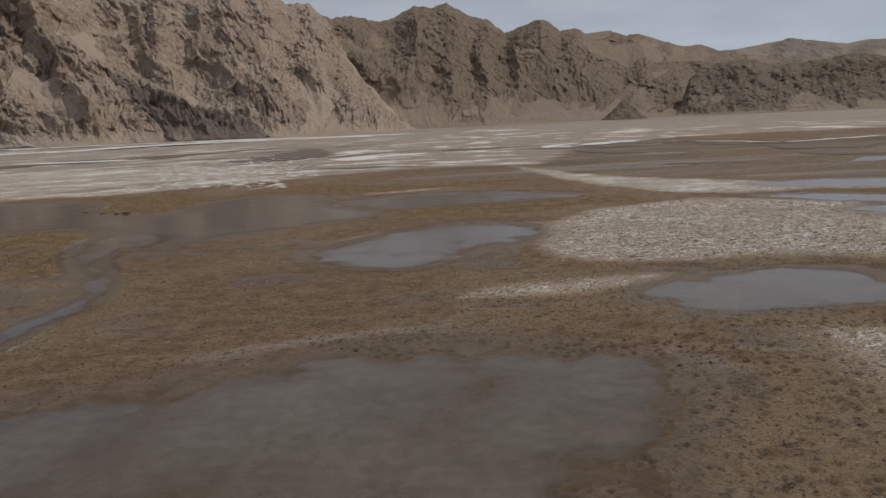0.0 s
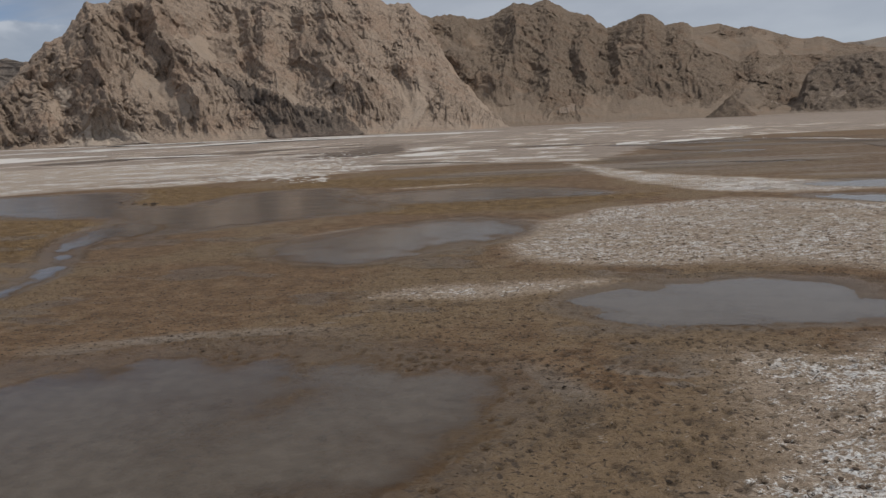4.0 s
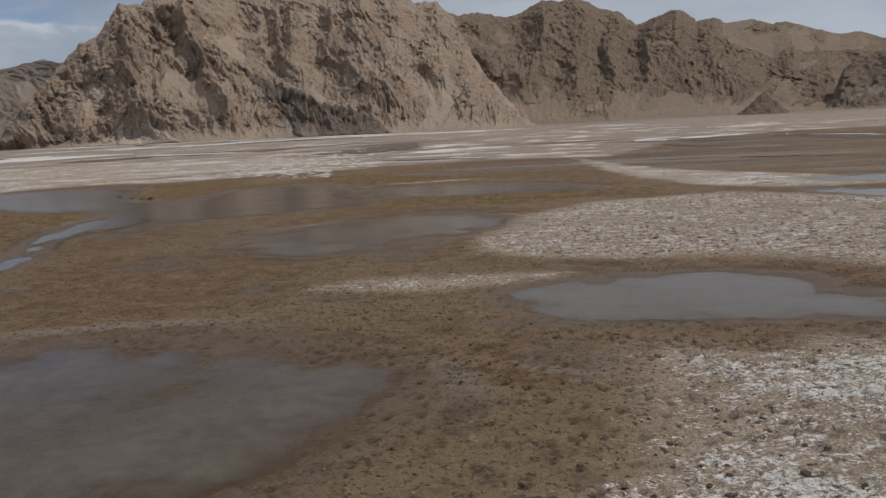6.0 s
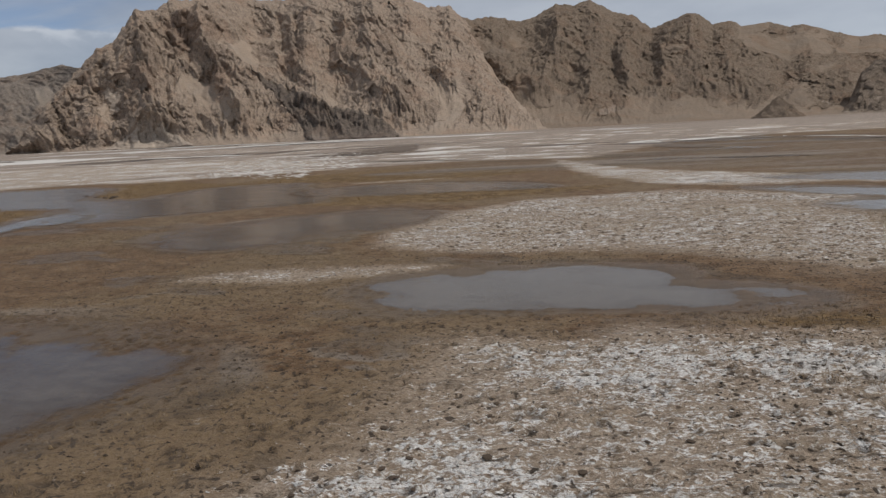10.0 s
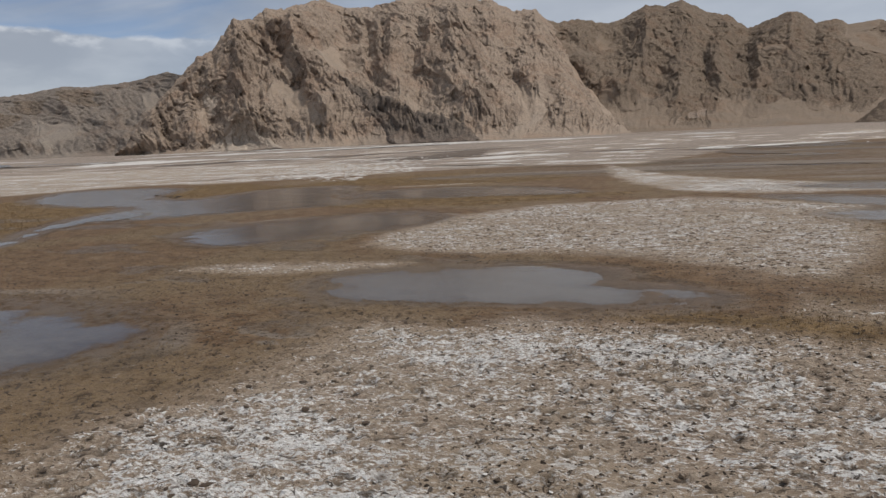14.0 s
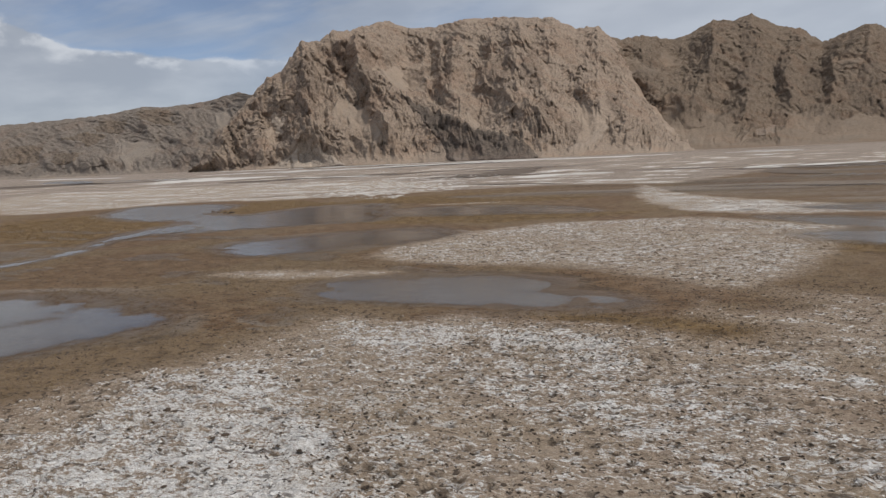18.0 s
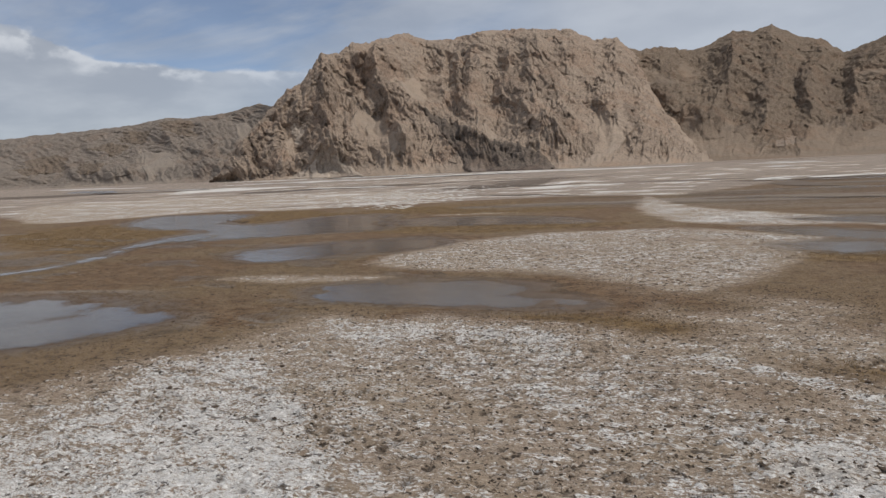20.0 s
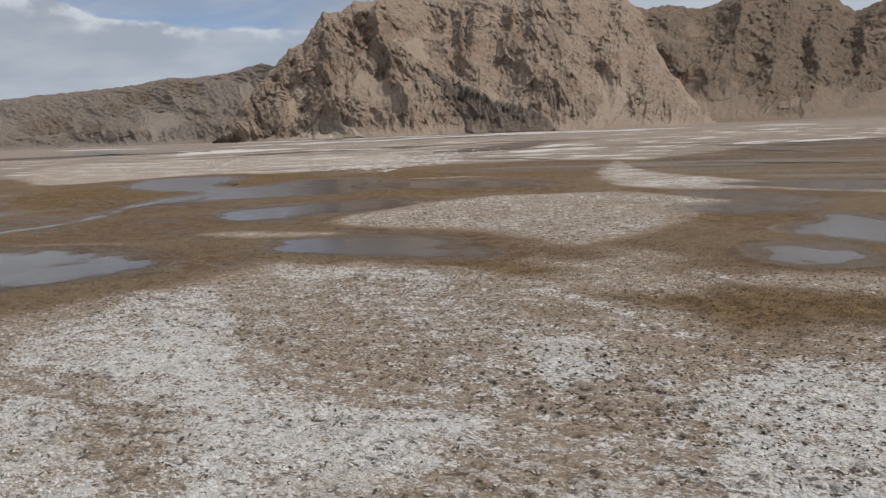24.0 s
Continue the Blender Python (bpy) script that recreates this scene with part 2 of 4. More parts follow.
def rock_material(name, scree, rock, dark, amount):
    """Smooth scree with broken, darker stone where the slope is bare."""
    m, n = material(name)
    p = n.add("ShaderNodeNewGeometry").outputs["Position"]
    bare = n.attr("bare")
    big = n.noise(p, 0.012, 6.0, 0.6, 0.4)
    mid = n.noise(n.stretch(p, (1.0, 1.0, 0.6)), 0.06, 7.0, 0.62, 0.6)
    fine = n.noise(p, 0.30, 6.0, 0.66)
    tilted = n.add("ShaderNodeVectorRotate", {"Vector": p, "Axis": (0.3, 1.0, 0.0), "Angle": 0.6}).outputs[0]
    strata = n.noise(n.stretch(tilted, (0.25, 0.25, 2.2)), 0.07, 6.0, 0.65, 0.8)
    colour = n.mix(n.ramp(big, 0.3, 0.7), scree, tuple(c * 0.80 for c in scree))
    colour = n.mix(n.math("MULTIPLY", n.ramp(fine, 0.42, 0.68), 0.25), colour, tuple(min(1, c * 1.18) for c in scree))
    tint = n.noise(p, 0.022, 4.0, 0.55, 0.5)
    colour = n.mix(n.math("MULTIPLY", n.ramp(tint, 0.52, 0.64), 0.55), colour, tuple(c * k for c, k in zip(scree, (0.90, 0.80, 0.74))))
    colour = n.mix(n.math("MULTIPLY", n.ramp(tint, 0.46, 0.36), 0.5), colour, tuple(c * k for c, k in zip(scree, (0.86, 0.90, 0.95))))
    # dark dots: shaded sides of loose stones, painted onto the scree
    stone_shade = n.noise(p, 0.42, 5.0, 0.7)
    colour = n.mix(n.math("MULTIPLY", n.ramp(stone_shade, 0.54, 0.62), 0.7), colour, tuple(d * 0.6 + r * 0.4 for d, r in zip(dark, rock)))
    s = n.math("ADD", bare, n.math("MULTIPLY", n.math("ADD", mid, -0.5), 1.3))
    s = n.math("ADD", s, n.math("MULTIPLY", n.math("ADD", strata, -0.5), 0.4))
    stone = n.mix(n.ramp(fine, 0.36, 0.62), tuple(d * 0.35 + r * 0.65 for d, r in zip(dark, rock)), rock)
    stone = n.mix(n.math("MULTIPLY", n.ramp(strata, 0.5, 0.66), 0.4), stone, tuple(c * 1.22 for c in rock))
    stone = n.mix(n.math("MULTIPLY", n.ramp(tint, 0.50, 0.62), 0.5), stone, tuple(c * k for c, k in zip(rock, (0.92, 0.80, 0.74))))
    stony = n.ramp(s, 0.32, 0.66)
    colour = n.mix(n.math("MULTIPLY", stony, amount), colour, stone)
    chip = n.noise(p, 0.17, 7.0, 0.72, 0.3)
    colour = n.mix(n.math("MULTIPLY", n.ramp(chip, 0.54, 0.62), n.math("MULTIPLY", stony, 0.75)), colour, dark)
    colour = n.mix(n.math("MULTIPLY", n.ramp(chip, 0.46, 0.38), n.math("MULTIPLY", stony, 0.55)), colour, tuple(min(1, c * 1.1) for c in scree))
    grit = n.noise(p, 0.55, 5.0, 0.72, 0.2)
    colour = n.mix(n.math("MULTIPLY", n.ramp(grit, 0.53, 0.62), n.ramp(bare, 0.0, 0.6, 0.18, 0.5)), colour, dark)
    colour = n.mix(n.math("MULTIPLY", n.ramp(grit, 0.46, 0.38), n.ramp(bare, 0.0, 0.6, 0.15, 0.45)), colour, tuple(min(1, c * 1.22) for c in scree))
    h = n.math("ADD", n.math("MULTIPLY", mid, 1.0), n.math("ADD", n.math("MULTIPLY", chip, 0.9), n.math("MULTIPLY", grit, 0.42)))
    h = n.math("MULTIPLY", n.math("ADD", h, n.math("MULTIPLY", strata, 0.35)), n.ramp(bare, 0.1, 0.8, 0.3, 1.0))
    finish(n, colour, 0.95, n.bump(h, 0.7, 3.6), spec=0.12)
    return m


def simple_material(name, lo, hi, scale, rough=0.9, bump=0.01):
    m, n = material(name)
    p = n.add("ShaderNodeNewGeometry").outputs["Position"]
    r = n.add("ShaderNodeNewGeometry").outputs["Random Per Island"]
    f = n.math("ADD", n.math("MULTIPLY", n.noise(p, scale, 4.0), 0.6), n.math("MULTIPLY", r, 0.5))
    finish(n, n.mix(n.ramp(f, 0.25, 0.85), lo, hi), rough, n.bump(n.noise(p, scale * 3, 3.0), 0.6, bump), spec=0.2)
    return m


GROUND = ground_material()
WATER = water_material()
ROCK = rock_material("brown_mountain_rock", (0.360, 0.287, 0.225), (0.342, 0.270, 0.212), (0.155, 0.122, 0.100), 0.9)
ROCK_CRAG = rock_material("brown_crag_rock", (0.34, 0.268, 0.209), (0.262, 0.204, 0.160), (0.105, 0.082, 0.067), 0.95)
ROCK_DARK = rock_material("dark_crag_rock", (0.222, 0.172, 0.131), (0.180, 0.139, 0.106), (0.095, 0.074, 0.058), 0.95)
ROCK_FAR = rock_material("hazy_hill_rock", (0.300, 0.252, 0.208), (0.225, 0.190, 0.161), (0.135, 0.114, 0.099), 0.9)
# grey stone, painted darker for the ledge face turned from the sun
ROCK_GREY = rock_material("shaded_grey_ledge_rock", (0.215, 0.174, 0.143), (0.160, 0.130, 0.108), (0.072, 0.059, 0.051), 0.95)
# brown rock, darkened to carry the cloud shade over the dark hill
ROCK_SHADY = rock_material("shade_toned_hill_rock", (0.27, 0.216, 0.168), (0.185, 0.146, 0.114), (0.105, 0.083, 0.068), 0.9)
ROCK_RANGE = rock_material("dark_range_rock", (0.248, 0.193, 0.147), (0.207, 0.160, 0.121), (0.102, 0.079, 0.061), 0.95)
STRAW = simple_material("dry_straw_grass", (0.150, 0.100, 0.050), (0.300, 0.220, 0.125), 9.0)
AMBER = simple_material("amber_marsh_grass", (0.175, 0.115, 0.058), (0.280, 0.200, 0.112), 5.0)
SALT = simple_material("salt_crust", (0.42, 0.385, 0.345), (0.70, 0.68, 0.655), 20.0, 0.85)
EARTH = simple_material("dry_brown_earth", (0.115, 0.085, 0.062), (0.21, 0.165, 0.125), 15.0)
PALE_SLAB = rock_material("pale_slab_rock", (0.46, 0.385, 0.315), (0.40, 0.33, 0.268), (0.22, 0.18, 0.148), 0.7)
SALT_FAR = simple_material("far_salt", (0.34, 0.305, 0.27), (0.62, 0.59, 0.555), 0.25)
PALE_FAN = rock_material("tan_fan_scree", (0.30, 0.241, 0.193), (0.27, 0.217, 0.173), (0.21, 0.169, 0.135), 0.4)
WET_MUD = simple_material("wet_dark_mud", (0.070, 0.055, 0.043), (0.150, 0.118, 0.094), 0.4, 0.85)
DUNG = simple_material("dark_damp_earth", (0.030, 0.023, 0.018), (0.085, 0.063, 0.047), 25.0)

# ---- noise in numpy ----
_rng = np.random.RandomState(7)
_perm = _rng.permutation(512)
_perm = np.concatenate([_perm, _perm])
_ang = _rng.rand(512) * 2 * np.pi
_gx, _gy = np.cos(_ang), np.sin(_ang)


def perlin(x, y):
    xi, yi = np.floor(x).astype(int), np.floor(y).astype(int)
    xf, yf = x - xi, y - yi
    u, v = xf ** 3 * (xf * (xf * 6 - 15) + 10), yf ** 3 * (yf * (yf * 6 - 15) + 10)

    def corner(i, j):
        h = _perm[_perm[(xi + i) & 511] + ((yi + j) & 511)]
        return _gx[h] * (xf - i) + _gy[h] * (yf - j)

    a = corner(0, 0) * (1 - u) + corner(1, 0) * u
    b = corner(0, 1) * (1 - u) + corner(1, 1) * u
    return (a * (1 - v) + b * v) * 1.5


def fbm(x, y, octaves=4, gain=0.5):
    total, amp, k = 0.0, 1.0, 1.0
    for i in range(octaves):
        total = total + amp * perlin(x * k + 17.3 * i, y * k - 9.1 * i)
        amp, k = amp * gain, k * 2.03
    return total


def ridged(x, y, octaves=4, gain=0.5):
    total, amp, k, w = 0.0, 1.0, 1.0, 1.0
    for i in range(octaves):
        r = (1 - np.abs(perlin(x * k + 31.7 * i, y * k + 5.3 * i))) ** 2
        total = total + amp * r * w
        w = np.clip(r * 1.4, 0, 1)
        amp, k = amp * gain, k * 2.1
    return total


def cells(x, y):
    """Tilted facets of broken rock, from about -0.6 to 0.6."""
    xi, yi = np.floor(x).astype(int), np.floor(y).astype(int)
    best, out = np.full(x.shape, 9.0), np.zeros(x.shape)
    for i in (-1, 0, 1):
        for j in (-1, 0, 1):
            h = _perm[_perm[(xi + i) & 511] + ((yi + j) & 511)]
            dx, dy = x - (xi + i + 0.5 + 0.42 * _gx[h]), y - (yi + j + 0.5 + 0.42 * _gy[h])
            d = dx * dx + dy * dy
            near = d < best
            best = np.where(near, d, best)
            out = np.where(near, (h / 255.5 - 1) * 0.35 + dx * _gy[h] * 0.9 + dy * _gx[(h + 90) & 511] * 0.5 - 0.5 * d, out)
    return out


def smooth(a, lo, hi):
    t = np.clip((a - lo) / (hi - lo), 0, 1)
    return t * t * (3 - 2 * t)


def spline_loop(pts, n=10):
    """A closed smooth outline through a few corners."""
    p = np.array(pts, float)
    a, b, c, d = np.roll(p, 1, 0), p, np.roll(p, -1, 0), np.roll(p, -2, 0)
    out = []
    for t in np.linspace(0, 1, n, endpoint=False):
        out.append(0.5 * (2 * b + (c - a) * t + (2 * a - 5 * b + 4 * c - d) * t ** 2 + (3 * b - a - 3 * c + d) * t ** 3))
    return np.stack(out, 1).reshape(-1, 2)


def depth_in(loop, x, y, margin=6.0):
    """Metres inside (+) or outside (-) of an outline, -margin far off."""
    out = np.full(x.shape, -margin)
    lo, hi = loop.min(0) - margin, loop.max(0) + margin
    near = (x > lo[0]) & (x < hi[0]) & (y > lo[1]) & (y < hi[1])
    if not near.any():
        return out
    px, py = x[near], y[near]
    best, inside = np.full(px.shape, 1e9), np.zeros(px.shape, bool)
    for (x0, y0), (x1, y1) in zip(loop, np.roll(loop, -1, 0)):
        dx, dy = x1 - x0, y1 - y0
        t = np.clip(((px - x0) * dx + (py - y0) * dy) / (dx * dx + dy * dy + 1e-9), 0, 1)
        best = np.minimum(best, (px - x0 - t * dx) ** 2 + (py - y0 - t * dy) ** 2)
        cross = (y0 > py) != (y1 > py)
        inside ^= cross & (px < dx * (py - y0) / (dy if abs(dy) > 1e-9 else 1e-9) + x0)
    out[near] = np.maximum(np.where(inside, 1, -1) * np.sqrt(best), -margin)
    return out


def band(x0, y0, x1, y1, w):
    """A long thin outline from one point to another."""
    d = np.array((x1 - x0, y1 - y0), float)
    s = np.array((-d[1], d[0])) / np.linalg.norm(d) * w / 2
    a, b = np.array((x0, y0)), np.array((x1, y1))
    return [a, a + d * 0.3 + s, a + d * 0.65 + s * 0.8, b, a + d * 0.7 - s * 0.7, a + d * 0.35 - s]


# ---- plan of the marsh ----
POOLS = {
    "near_pool": [(-25, 9), (-21.5, 11), (-18, 13.2), (-15.1, 14.4), (-12, 14.4), (-9.6, 13.5), (-8.7, 12), (-9.2, 10.2), (-9.8, 8.4), (-10.6, 6), (-14, 3.5), (-20, 3.5), (-25, 6)],
    "clear_pool": [(-7.6, 21.2), (-6, 22.8), (-2.8, 24.4), (0.8, 24.6), (1.4, 22.9), (4.1, 22.4), (4.1, 21.4), (1.7, 20.2), (-1, 19.8), (-4.1, 18.8), (-5.9, 18.7), (-7.4, 19.8)],
    "round_pool": [(-24, 28.8), (-22.5, 32.5), (-16.5, 39), (-12, 36.2), (-13.8, 31.5), (-17.3, 26.6), (-20.5, 26.2)],
    "long_pool": [(-73, 53), (-68, 57), (-64.4, 58.5), (-58.5, 57), (-55, 54), (-52.5, 50), (-49, 46.2), (-44, 45.6), (-42.4, 47), (-43, 53), (-41.5, 57.5), (-36, 59.5), (-32.5, 55), (-28.5, 50), (-24, 44), (-28, 40), (-30.9, 37), (-33.4, 34), (-36, 31.8), (-38.7, 33.5), (-40.5, 35.5), (-43.2, 39.6), (-48, 39.9), (-52, 39.6), (-63, 43)],
    "stream": [(-30.6, 10), (-30.5, 17), (-32.2, 22.8), (-35.3, 26), (-38.4, 29.8), (-40.5, 35), (-37.6, 34.6), (-36.4, 29.6), (-33.8, 25.8), (-30.9, 22.2), (-29.4, 17), (-29.6, 10)],
    "side_pool": [(-47, 18), (-46, 21), (-43.5, 21.6), (-42.5, 20.3), (-44, 18)],
    "bright_pool": [(15.4, 33.4), (16.0, 36.3), (16.2, 39.8), (16.9, 40.5), (18.8, 38.2), (22, 35.5), (22.5, 32.5), (19.1, 31.6), (17.4, 32.3)],
    "small_pool": [(15.0, 26.5), (14.9, 28.6), (16.1, 29.6), (17.4, 29.2), (18.2, 27.5), (18.4, 26.1), (17.1, 25.4), (15.9, 25.3)],
    "east_pool": [(6.1, 58), (12, 61), (20, 60.5), (25, 57), (15.4, 54.6)],
    "back_pool": [(-29, 52), (-24, 56.5), (-16, 57.5), (-10.5, 55), (-9.5, 52.8), (-16, 50.2), (-24, 48.2)],
    "thin_pool": [(7.6, 41.4), (10, 43.6), (14.5, 43.2), (13, 40), (10, 38.8)],
    "narrow_pool": [(5.0, 50.4), (10, 50.6), (15, 47), (11.5, 45.4), (8, 47.4)],
}
STREAKS = [(-420, 215, -290, 165, 24), (-330, 188, -240, 192, 14), (-153, 132, -141, 157, 21.2), (-146, 152, -115, 192, 19.9), (-73, 129, -70, 173, 13.3), (-96, 176, -72, 199, 17.4), (-96, 203, -61, 215, 16.8), (-39, 150, -16, 153, 11.3), (-19, 143, -2, 139, 8.5), (-3, 141, 14, 159, 18.1), (-1, 105, 13, 113, 6.0),
           (-100, 150, -60, 148, 5), (-74, 122, -40, 160, 5), (22, 82, 60, 87, 5), (-8, 84, 14, 86, 3.5)]
SALT_PATCHES = [
    (0.50, [(-11, 26.8), (-12.4, 33.5), (-10.2, 42), (-6.6, 45.8), (0, 49.8), (6.5, 47.5), (10, 44.5), (9.8, 33), (8.8, 27), (6.8, 25.0), (3.4, 25.9), (0.6, 27.2), (-5.6, 26.2)]),
    (0.58, [(-5, 3), (-5.0, 8.7), (-4.3, 11), (-4.4, 15.2), (-3.4, 17.2), (1.2, 17.5), (6.2, 17.8), (9.4, 17.6), (13.3, 15.4), (16, 14.4), (20, 13.6), (27, 10), (28, -6), (5, -6)]),
    (0.66, [(-15, 20), (-13, 22.2), (-7.2, 24.2), (-6.8, 23.2), (-10.8, 20.4)]),
    (0.60, [(-17, 92), (-12, 74), (-7, 62), (-2, 54), (4, 51.8), (9, 53.5), (18, 52), (26, 50.5), (26, 54), (12, 59), (5, 64), (-1, 68), (-8, 76), (-13, 86)]),
    (0.44, [(-90, 42), (-76, 48), (-74, 60), (-68, 76), (-56, 88), (-50, 96), (-85, 122), (-130, 114), (-165, 80)]),
    (0.16, [(-9, 7), (-8.2, 11), (-7, 13.5), (-5, 15.5), (-2, 16), (-3, 10), (-4, 5)]),
    (0.90, [(-2.0, 4.6), (-3.0, 7.6), (-3.9, 9.3), (-3.3, 11.0), (-2.5, 12.3), (0.5, 11.6), (2.5, 10.6), (4.0, 9.8), (5.4, 8.5), (8.2, 7.0), (10.2, 6.6), (11.5, 7.4), (13.5, 8.2), (14.6, 6.5), (14.5, 3.5), (11.5, 0.5), (9.9, 1.7), (8.8, 2.4), (7.2, 3.1), (4.4, 3.5), (2.8, 3.0), (0.6, 3.0)]),
    (0.86, [(1.5, -2.5), (1.8, 2.6), (4.4, 3.8), (7.2, 3.4), (9.9, 2.0), (12.5, 0.5), (11, -3.5)]),
    (0.82, [(-2.6, 14.1), (-3.3, 16.6), (-0.5, 17.1), (4.7, 18.2), (7.1, 16.4), (7.3, 14.2), (5.5, 14.0), (2.8, 14.7), (1.3, 12.6)]),
    (1.0, [(8.9, 16.2), (9.4, 17.7), (11.1, 16.9), (12.8, 16.4), (14.9, 15.4), (16.4, 14.6), (18.0, 14.6), (17.0, 14.1), (15.3, 13.9), (13.5, 14.5), (11.3, 15.5)]),
    (0.94, [(10.6, 11.9), (11.9, 12.9), (14.2, 12.7), (15.8, 11.3), (15.4, 9.6), (13.7, 9.0), (12.1, 10.1)]),
    (0.85, [(16.2, 10.8), (16.5, 12.6), (18.0, 14.0), (19.9, 14.4), (22.5, 12.0), (22.0, 6.0), (20.1, 5.0), (17.9, 5.5), (16.8, 8.1)]),
    (0.62, [(13.0, 21.3), (13.3, 23.0), (14.7, 22.5), (16.7, 23.0), (18.7, 24.4), (18.9, 23.3), (17.0, 20.8), (15.8, 20.4), (14.4, 20.3)]),
]
BARE_PATCHES = [
    [(5.4, 8.5), (4.3, 10.5), (4.6, 12.2), (7.2, 12.1), (9.5, 10.7), (11.1, 9.6), (11.5, 7.9), (10.2, 7.0), (8.2, 7.4)],
    [(13.9, 8.7), (15.4, 9.6), (16.4, 9.5), (16.3, 8.0), (15.0, 7.2), (14.2, 7.6)],
    [(9.0, 15.2), (11.6, 15.0), (13.7, 14.2), (15.4, 13.6), (18.5, 14.2), (19.8, 14.9), (16.9, 13.1), (14.8, 13.1), (12.3, 13.4), (10, 14.2)],
]
SALT_LINES = [(-60, 74, -48, 88, 8), (-52, 92, -42, 98, 6), (-74, 64, -58, 72, 5), (-40, 104, -28, 96, 4), (-29, 58.5, -21, 63.5, 1.6), (-72, 80, -60, 90, 5), (-78, 96, -62, 100, 4)]
FAR_LINES = [(-640, 300, -420, 262, 30), (-219, 154, -194, 186, 42.2), (-520, 405, -364, 414, 36), (-420, 440, -285, 458, 30), (-275, 438, -170, 448, 30), (-51, 125, -47, 138, 9.6), (-43, 133, -39, 142, 7.3), (-54, 381, -40, 397, 43.8), (-36, 290, -25, 301, 21.0), (-7, 143, -4, 156, 4.2), (-4, 153, 14, 170, 6.9), (-179, 399, -98, 404, 56.4),
             (16, 160, 33, 132, 2.5), (33, 132, 59, 150, 2.5), (-63, 447, -36, 425, 24.4), (-35, 289, -20, 275, 13.6), (-278, 443, -197, 432, 42.0), (-400, 426, -291, 397, 61.1), (-53, 126, -44, 132, 5.3), (-12, 143, -4, 163, 5.3),
             (-235, 164, -234, 201, 56.9), (-326, 274, -228, 301, 64.4), (-238, 308, -176, 419, 77.4), (-155, 158, -117, 158, 16.0)]
GOLD_PATCHES = [
    [(-60, 60), (-56, 65), (-47, 62), (-38, 60.5), (-42.5, 56), (-43.4, 50), (-43, 47.0), (-45, 46.3), (-48.8, 46.8), (-52.8, 50.8), (-56.5, 55.8)],
    [(-44, 62), (-40, 74), (-30, 82), (-18, 78), (-14, 68), (-22, 60.5), (-30, 59.5)],
    [(-27, 43.5), (-20, 49), (-9, 52.5), (-3, 55), (-4, 51), (-9, 46.5), (-13, 42.5), (-22, 40.2)],
    [(-68, 43), (-52, 40.5), (-45, 39), (-41.5, 35), (-39.2, 30), (-36, 26), (-34, 23), (-40, 22.5), (-50, 24), (-68, 32)],
    [(11.5, 17.3), (14.5, 19.9), (19.5, 21.7), (25, 22), (25, 16.7), (19.8, 16.7), (17.7, 15.6), (15.6, 15.6), (13.8, 16.3)],
    [(7.6, 40), (14.4, 42), (14.6, 37), (9.2, 34)],
    [(2.1, 16.05), (3.6, 16.25), (5.0, 16.0), (6.1, 15.6), (5.0, 15.35), (3.6, 15.5)],
    [(1.5, 18.2), (4, 20.6), (9, 20.8), (9, 18.6), (5, 17.8)],
]
DARK_FLATS = [[(-14, 92), (2, 158), (40, 190), (140, 190), (140, 70), (30, 64), (4, 66), (-8, 74)],
              [(-34, 68), (-30, 90), (-12, 90), (-6, 74), (-12, 68)]]

pool_loops = {k: spline_loop(v, 6) for k, v in POOLS.items()}
streak_loops = [spline_loop(band(*s), 5) for s in STREAKS]
salt_loops = [spline_loop(v, 5) for _, v in SALT_PATCHES] + [spline_loop(band(*s), 4) for s in SALT_LINES]
bare_loops = [spline_loop(v, 5) for v in BARE_PATCHES]
gold_loops = [spline_loop(v, 5) for v in GOLD_PATCHES]
dark_loops = [spline_loop(v, 4) for v in DARK_FLATS]
WATER_Z = -0.03


